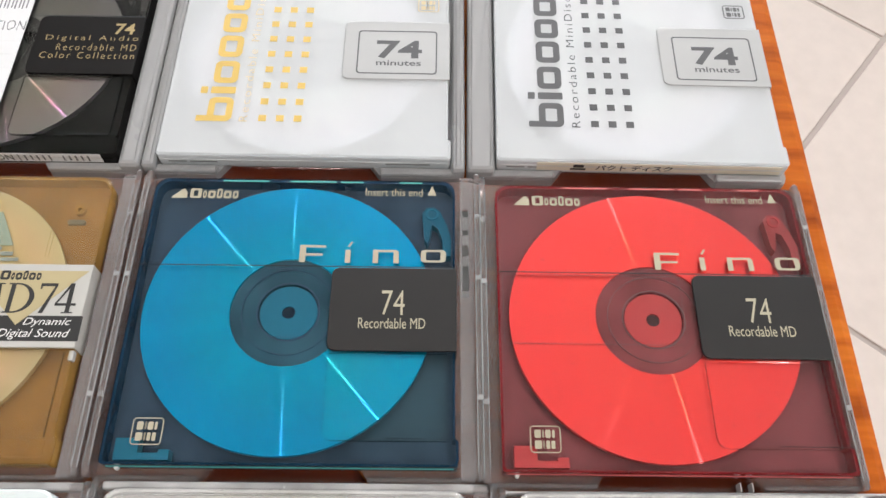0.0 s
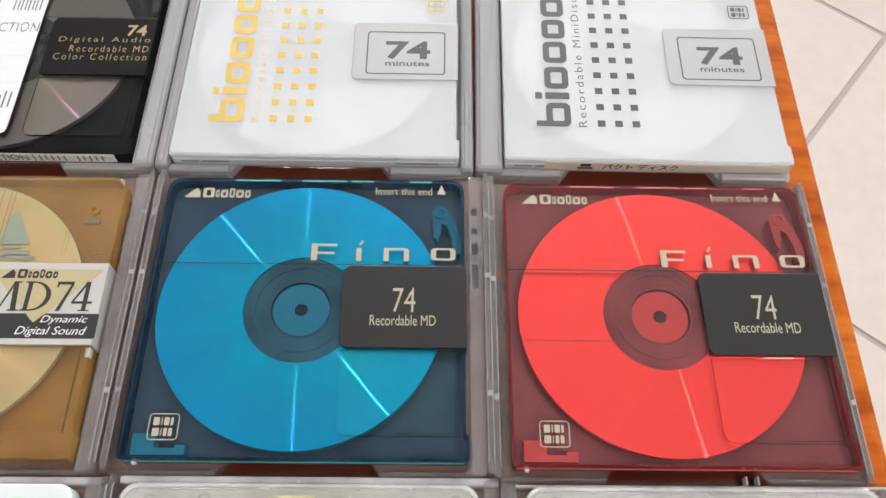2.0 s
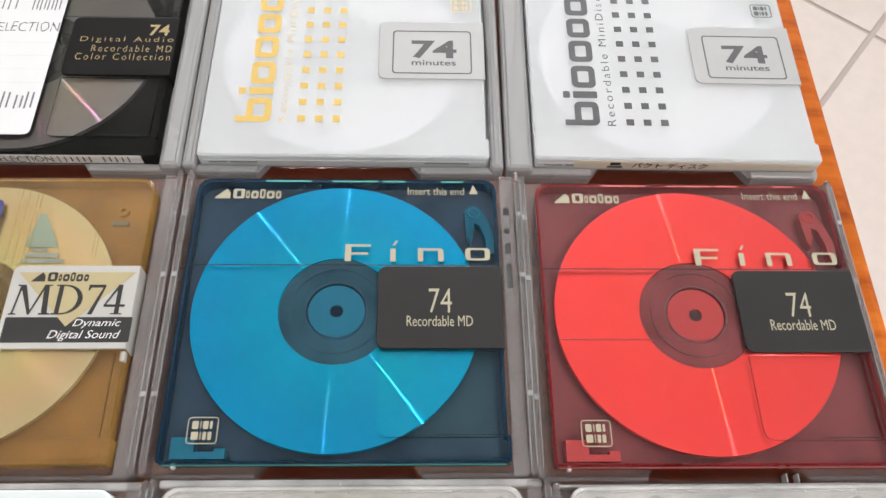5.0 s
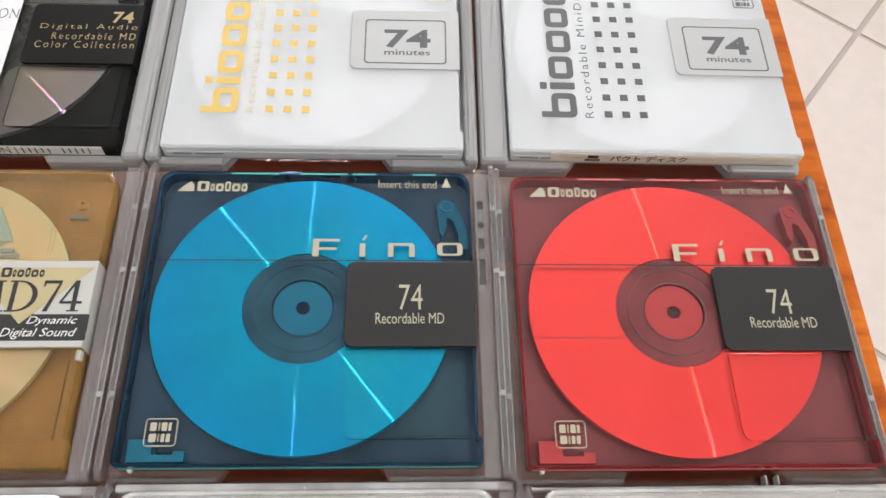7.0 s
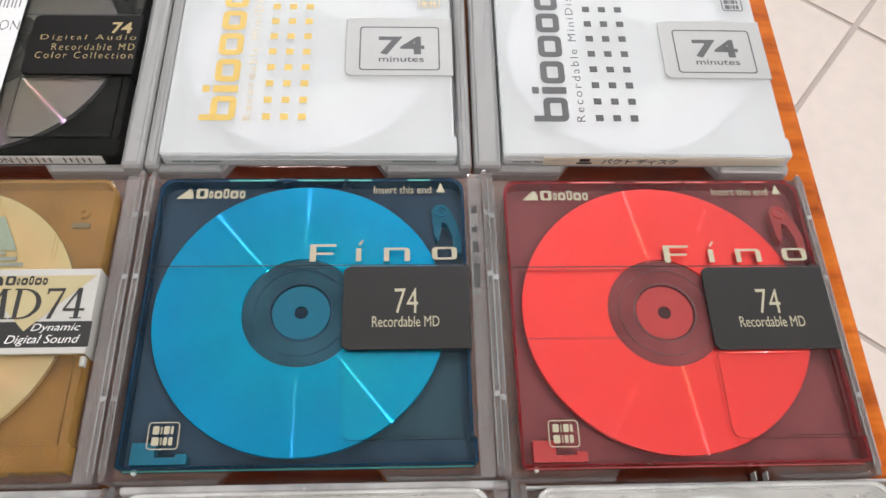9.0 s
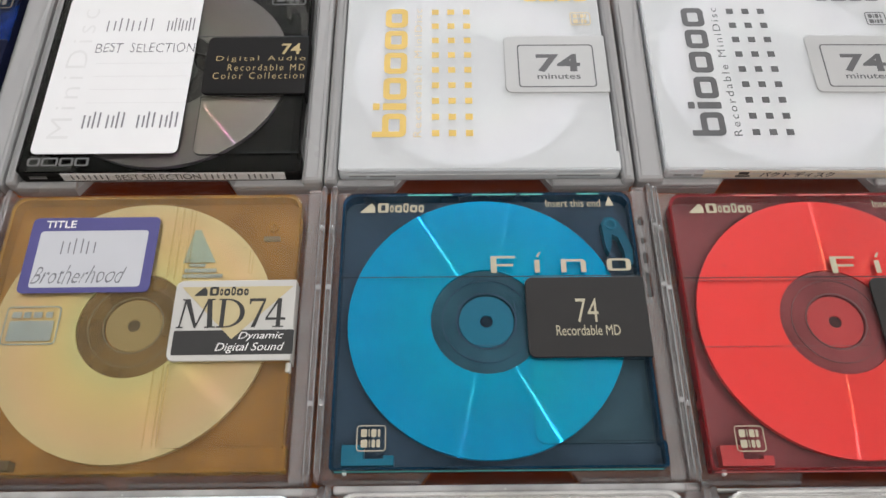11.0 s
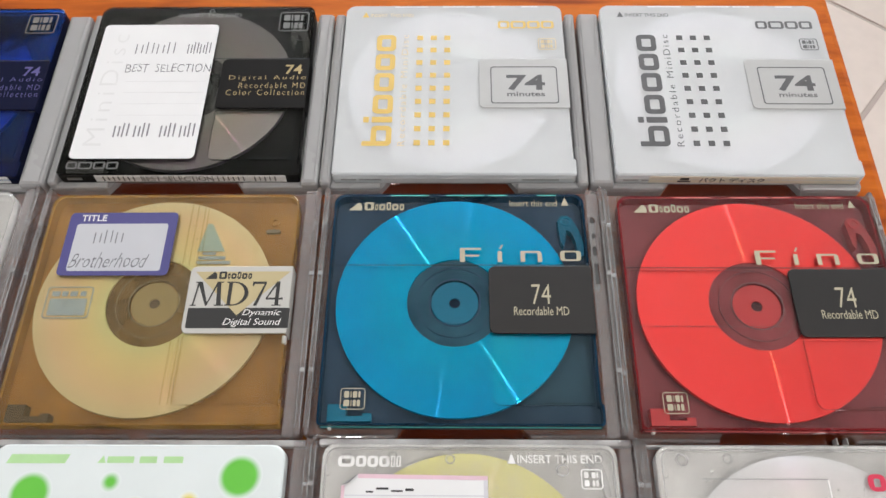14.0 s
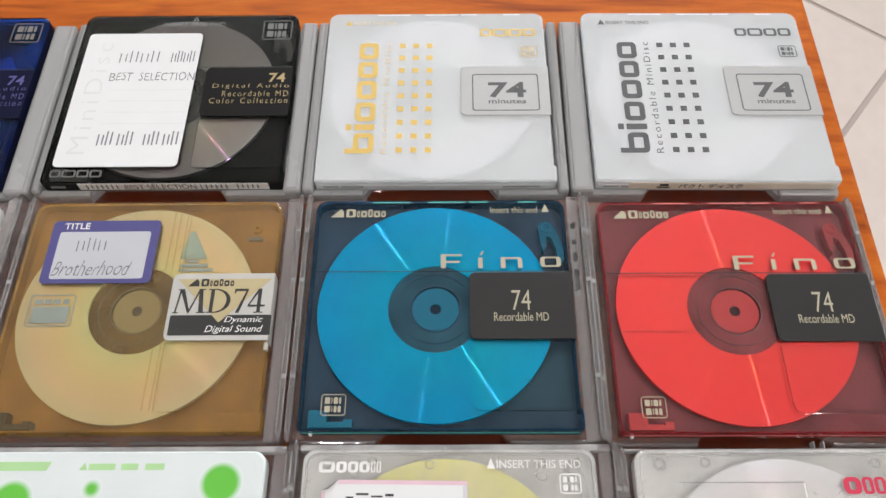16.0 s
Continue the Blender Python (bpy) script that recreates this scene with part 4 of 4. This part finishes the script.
part("foil_mark", frame_of(nb(), rrect(-31.0, -4.9, -18.4, 4.6, 1.0, 3), rrect(-30.7, -4.6, -18.7, 4.3, 0.8, 3), 4.10, 4.13), "i_foil", t, "blue-grey foil frame seen under the shell")
part("foil_mark", print_slab(nb(), rrect(-29.8, -4.0, -19.6, 1.0, 0.4, 3), 4.10), "i_foil", t, "blue-grey foil square seen under the shell")
bars([(-29.6, 1.7, -27.4, 3.2), (-26.9, 1.7, -25.2, 3.2), (-24.6, 1.7, -22.6, 3.2), (-21.8, 1.7, -20.2, 3.2)], 4.10, "i_foil", t)
part("foil_mark", print_slab(nb(), [(8.0, 15.5), (15.8, 15.5), (11.2, 24.4), (9.8, 24.4)], 4.10), "i_teal", t, "teal foil triangle seen under the shell")
bars([(9.6, 14.4, 13.4, 15.2), (8.6, 12.9, 16.2, 13.9), (8.2, 11.5, 17.8, 12.4)], 4.10, "i_foil", t)
part("lock_pin", frame_of(nb(), circle(28.8, 25.2, 1.3, 24), circle(28.8, 25.2, 0.6, 24), 3.2, 4.1), "gold_edge", t)
part("lock_bar", slab(nb(), rrect(26.6, 21.4, 30.6, 22.6, 0.3, 2), 3.2, 4.0, 0.1), "core_dim", t, "dark lock bar seen under the shell")
part("panel_line", frame_of(nb(), rrect(24.0, 12.0, 25.0, 30.0, 0.3, 3), rrect(24.2, 12.2, 24.8, 29.8, 0.2, 3), 5.0, 5.08), "gold_thin", t)
part("panel_line", frame_of(nb(), rrect(18.6, -33.2, 34.6, -28.6, 0.9, 4), rrect(19.0, -32.8, 34.2, -29.0, 0.6, 4), 5.0, 5.10), "gold_thin", t)
part("panel_line", frame_of(nb(), rrect(-18.0, 11.0, 5.2, 31.2, 0.6, 3), rrect(-17.6, 11.4, 4.8, 30.8, 0.4, 3), 5.0, 5.08), "gold_thin", t)
for x0 in (6.6, 8.6, 9.6):
    part("track_ridge", slab(nb(), rrect(x0, 10.6, x0 + 0.35, 30.0, 0.1, 1), 5.0, 5.12), "gold_thin", t)
    part("track_ridge", slab(nb(), rrect(x0 - 1.2, -29.0, x0 - 0.85, -10.4, 0.1, 1), 5.0, 5.12), "gold_thin", t)

# back row
sleeve(-2.0, 74.8, 1.2, "case_milk", MILK, top=31.8, notch=(-19.0, 16.0), sides=(-39.8, 39.6))
pale(-2.0, 74.8, 1.2, "i_yellow", "i_yellow_pale", "white translucent disc cartridge with yellow print in milky sleeve")
sleeve(81.6, 76.3, 0.8, "case_milk", MILK, top=31.8, notch=(-19.0, 16.0), sides=(-43.2, 36.6), right=False)
t, cover, sh = pale(81.6, 76.3, 0.8, "i_grey", "i_grey", "white translucent disc cartridge with dark grey print, paper spine label")
strip = spine(t, -26.0, 34.5, "cream_paper", "cream paper strip with handwriting")
front_bars(strip, [(-17.6, 1.2, -13.8, 1.9), (-17.0, 2.2, -14.4, 3.4)], "i_black")
lettering("パクト ディスク", (-11.4, 1.2, 7.6, 3.5), -h_front() - 0.14, "i_black", strip, weight=0.02, face="y")

sleeve(-83.8, 73.1, 1.3, "case_milk", MILK, top=31.8, notch=(-19.0, 16.0), sides=(-39.0, 41.6))
t, cover, sh = dark(-83.8, 73.1, 1.3, "smoke", "silver_dim", "i_gold", "sh_black", "smoked black disc cartridge with white handwritten label")
lab = sticker("title_label", (-33.4, -28.7, 4.3, 25.3), 1.6, TOPZ, "paper", t, "white paper label with pencil handwriting")
lettering("MiniDisc", (-30.2, -24.0, -24.6, 21.0), TOPZ + 0.10, "i_pale", lab, turn=90, weight=-0.01, space=1.25)
pen_strokes(-21.5, 12.6, -7.6, 17.6, 4, TOPZ + 0.10, "i_pencil", lab, 0.34)
pen_strokes(-4.6, 12.6, 3.4, 17.6, 4, TOPZ + 0.10, "i_pencil", lab, 0.34)
lettering("BEST  SELECTION", (-23.0, 4.9, 4.2, 8.3), TOPZ + 0.10, "i_pencil", lab, weight=-0.012, wobble=0.45)
for x0 in (-21.8, -15.6, -7.6, -1.6):
    pen_strokes(x0, -20.8, x0 + 5.2, -15.4, 2, TOPZ + 0.10, "i_pencil", lab, 0.45)
for yy in (1.0, -3.5, -8.0, -12.5):
    part("rule_line", print_slab(nb(), [(-22, yy), (3.6, yy), (3.6, yy + 0.12), (-22, yy + 0.12)], TOPZ + 0.10), "i_pale", lab)
strip = spine(t, -25.0, 32.0, "paper", "white paper strip with handwriting")
front_bars(strip, [(x0 + 1.5 * k, 1.3 + 0.2 * (k % 2), x0 + 1.5 * k + 0.4, 3.4) for x0, count in ((-22.6, 7), (13.2, 5), (22.6, 5)) for k in range(count)], "i_grey")
lettering("BEST SELECTION", (-11.2, 1.2, 10.4, 3.6), -h_front() - 0.14, "i_black", strip, weight=0.0, face="y", wobble=0.3)
front_bars(strip, [(11.6, 1.0, 12.0, 3.7)], "i_mid")
part("front_slot", slab(nb(), rrect(-33.5, -h_front() - 0.06, -29.0, -h_front() + 0.02, 0.02, 1), 1.6, 2.8), "i_mid", t)

sleeve(-167.6, 70.5, 1.5, "case_milk", MILK, top=31.8, notch=(-19.0, 16.0), sides=(-39.0, 43.8))
t, cover, sh = dark(-167.6, 70.5, 1.5, "navy", "silver", "i_lilac", "sh_navy", "deep blue disc cartridge with navy shutter beside the black one")
spine(t, -25.0, 33.0, "paper", "white paper strip on the front face")

# left of the amber one
sleeve(-163.0, -3.2, 1.5, "case_clear", CLEAR)
t, cover, sh, d = cartridge(-163.0, -3.2, 1.5, "clear", "pearl", "clear disc cartridge with white shutter, partly in view", "sh_cream", core="core", seam=False, lower="clear_low", latch=False)
part("printed_field", print_slab(nb(), rrect(6.0, 12.5, 31.5, 30.0, 0.8, 3), TOPZ), "i_white", cover)

# front row
sleeve(-74.6, -75.0, 1.5, "case_clear", CLEAR, top=36.0)
t, cover, sh, d = cartridge(-74.6, -75.0, 1.5, "opal", "pearl", "opal white disc cartridge with green and yellow dots", "sh_cream", core="core", seam=False, recess=False)
z = TOPZ
for name, cx, cy, r, ink in (("dot", -25.0, 22.1, 4.9, "i_green"), ("dot", -6.1, 24.9, 2.05, "i_green"), ("dot", 24.9, 26.2, 4.95, "i_green"), ("dot", 0.6, 17.2, 3.9, "i_lemon"), ("dot", 13.4, 20.4, 2.05, "i_lemon"), ("dot", -14.0, 12.0, 3.0, "i_lemon")):
    dot = part(name, flat(nb(), circle(0, 0, r + 0.6, 48), 0.012), soft_print("soft_" + ink, {"i_green": (0.13, 0.52, 0.055), "i_lemon": (0.74, 0.64, 0.16)}[ink], (0.725, 0.78, 0.79), r * MM), cover)
    dot.matrix_basis = pose(cx * MM, cy * MM, z * MM)
part("mark_block", print_slab(nb(), [(-32.6, 29.3), (-18.2, 29.3), (-17.2, 31.5), (-31.6, 31.5)], z), "i_green_pale", cover)
part("arrow", print_slab(nb(), [(-10.2, 29.4), (-8.2, 29.4), (-9.0, 31.3)], z), "i_green_pale", cover)
bars([(-7.9, 29.4, -1.4, 31.0), (0.0, 29.4, 4.2, 31.0), (5.9, 29.4, 10.6, 31.0)], z, "i_green_pale", cover)

sleeve(5.7, -72.6, 1.4, "case_clear", CLEAR, top=36.0)
t, cover, sh, d = cartridge(5.7, -72.6, 1.4, "clear", "lemon_layer", "clear disc cartridge with yellow disc and a handwritten label", "sh_cream", core="core", seam=False, studs=True, lower="clear_low", latch=False)
yellow_cartridge = t
blocks((-32.1, 28.3, -16.9, 31.0), (1.5, 0.95, 0.95, 0.95, 0.4, 0.4), z, "i_white", cover, 0.36)
lettering("INSERT THIS END", (11.2, 29.3, 31.6, 31.3), z, "i_white", cover, weight=0.01)
part("arrow", print_slab(nb(), [(8.8, 29.2), (10.8, 29.2), (9.8, 31.8)], z), "i_white", cover)
logo_frame((26.2, 23.2, 31.4, 28.0), z, "i_white", cover, 0.3)
lab = part("title_label", slab(nb(), [(-30.9, -8.0), (4.2, -8.0), (4.0, 26.2), (-27.0, 26.6), (-30.9, 24.0)], TOPZ, TOPZ + 0.10), "paper", t, "pink ruled paper label with handwriting, one corner curling")
part("edge_stripe", print_slab(nb(), [(-27.0, 25.6), (4.0, 25.2), (4.0, 26.2), (-27.0, 26.6)], TOPZ + 0.10), "pink", lab)
part("edge_stripe", print_slab(nb(), [(-30.9, -8.0), (-30.1, -8.0), (-30.1, 23.8), (-30.9, 23.8)], TOPZ + 0.10), "pink", lab)
part("edge_stripe", print_slab(nb(), [(3.2, -8.0), (4.2, -8.0), (4.0, 25.2), (3.0, 25.2)], TOPZ + 0.10), "rule", lab)
for yy in (21.4, 15.6, 9.8):
    part("rule_line", print_slab(nb(), [(-30.0, yy), (3.0, yy), (3.0, yy + 0.3), (-30.0, yy + 0.3)], TOPZ + 0.10), "rule", lab)
bm = nb()
v = [bm.verts.new((a * MM, b * MM, c * MM)) for a, b, c in ((-30.9, 24.0, 5.12), (-27.0, 26.6, 5.12), (-29.2, 24.2, 6.0), (-30.9, 24.0, 5.2), (-27.0, 26.6, 5.2), (-29.4, 24.2, 6.1))]
bm.faces.new(v[:3]), bm.faces.new(v[5:2:-1])
part("curled_corner", bm, "i_mid", lab)
bars([(-25.0, 22.2, -23.2, 22.6), (-22.6, 22.9, -19.6, 23.4), (-19.0, 22.4, -16.2, 22.8), (-15.6, 22.6, -13.6, 23.2)], TOPZ + 0.13, "i_pen", lab)
lettering("PANDORA", (-29.2, 17.2, -14.4, 20.4), TOPZ + 0.13, "i_pen", lab, weight=-0.02, wobble=0.6)
bars([(x0, yy, x0 + 2.2, yy + 0.4) for x0 in (-10.5, -7.6, -4.7, -1.8) for yy in (17.4, 18.7, 20.0)], TOPZ + 0.13, "i_pen", lab)

sleeve(86.4, -70.8, 1.5, "case_clear", CLEAR, top=35.0)
t, cover, sh, d = cartridge(86.4, -70.8, 1.5, "clear", "pearl", "clear disc cartridge with silver disc and red brand mark", "sh_cream", core="core", seam=False, studs=True, lower="clear_low", latch=False)
blocks((13.2, 23.2, 29.0, 27.2), (1.5, 0.95, 0.95, 0.95, 0.4, 0.4), z, "i_red", cover, 0.36)
part("seam", slab(nb(), rrect(-26.0, 25.9, 4.0, 26.1, 0.05, 1), 4.99, 5.02), "i_mid", t)
part("seam", slab(nb(), rrect(3.8, 5.0, 4.1, 25.9, 0.05, 1), 4.99, 5.02), "i_white", t)

def moulding(t, rings):
    """Raised lines and rings moulded into a clear shell."""
    outer = rrect(-35.0, -33.0, 34.3, 33.0, 2.6, 5)
    part("moulded_rim", frame_of(nb(), outer, inset(outer, 0.3), 5.0, 5.09), "case_edge", t)
    for cx, cy, r in rings:
        part("moulded_ring", frame_of(nb(), circle(cx, cy, r, 28), circle(cx, cy, r - 0.35, 28), 5.0, 5.09), "case_edge", t)
    lever = [(27.8, 30.4), (29.2, 31.6), (31.0, 31.2), (32.4, 28.0), (33.4, 22.0), (32.2, 21.4), (31.0, 26.4), (29.4, 28.6)]
    part("lock_lever", holed(nb(), lever, [], 1.2, 3.6), "case_lip", t)


moulding(yellow_cartridge, ((-5.0, 30.2, 1.2), (22.0, 27.6, 1.5)))
moulding(t, ((29.6, 29.6, 1.9), (-30.0, 30.5, 1.6), (21.5, 30.6, 1.0)))

# ---- floor tiles ----
TILE, JOINT = 485.0, 8.0
bm = nb()
slab(bm, rrect(-TILE / 2 + JOINT / 2, -TILE / 2 + JOINT / 2, TILE / 2 - JOINT / 2, TILE / 2 - JOINT / 2, 2, 2), -10, 0, 1.0)
tile_mesh = bpy.data.meshes.new("floor_tile")
bm.to_mesh(tile_mesh)
bm.free()
tile_mesh.materials.append(M["tile"])
turn = Matrix.Rotation(radians(-38), 2)
half = (TILE - JOINT) / 2


def cut(pts, axis, limit, sign):
    """The part of an outline on one side of a wall."""
    out = []
    for p, q in zip(pts, pts[1:] + pts[:1]):
        a, b = (p[axis] - limit) * sign, (q[axis] - limit) * sign
        if a >= 0:
            out.append(p)
        if a * b < 0:
            f = a / (a - b)
            out.append((p[0] + f * (q[0] - p[0]), p[1] + f * (q[1] - p[1])))
    return out


for i in range(-9, 10):
    for j in range(-9, 10):
        c = Vector((704, 825)) + turn @ Vector(((i + 0.5) * TILE, (j + 0.5) * TILE))
        inside = RX0 + 342 < c.x < RX1 - 342 and RY0 + 342 < c.y < RY1 - 342
        if inside:
            ob = new("floor_tile", tile_mesh)
            ob.parent = floor
            ob.matrix_basis = pose(c.x * MM, c.y * MM, 0, 0, 0, -38)
            continue
        pts = [tuple(c + turn @ Vector(p)) for p in ((-half, -half), (half, -half), (half, half), (-half, half))]
        for axis, limit, sign in ((0, RX0 + 2, 1), (0, RX1 - 2, -1), (1, RY0 + 2, 1), (1, RY1 - 2, -1)):
            pts = cut(pts, axis, limit, sign)
        if len(pts) > 2:
            part("floor_tile", slab(nb(), pts, -10, 0), "tile", floor)
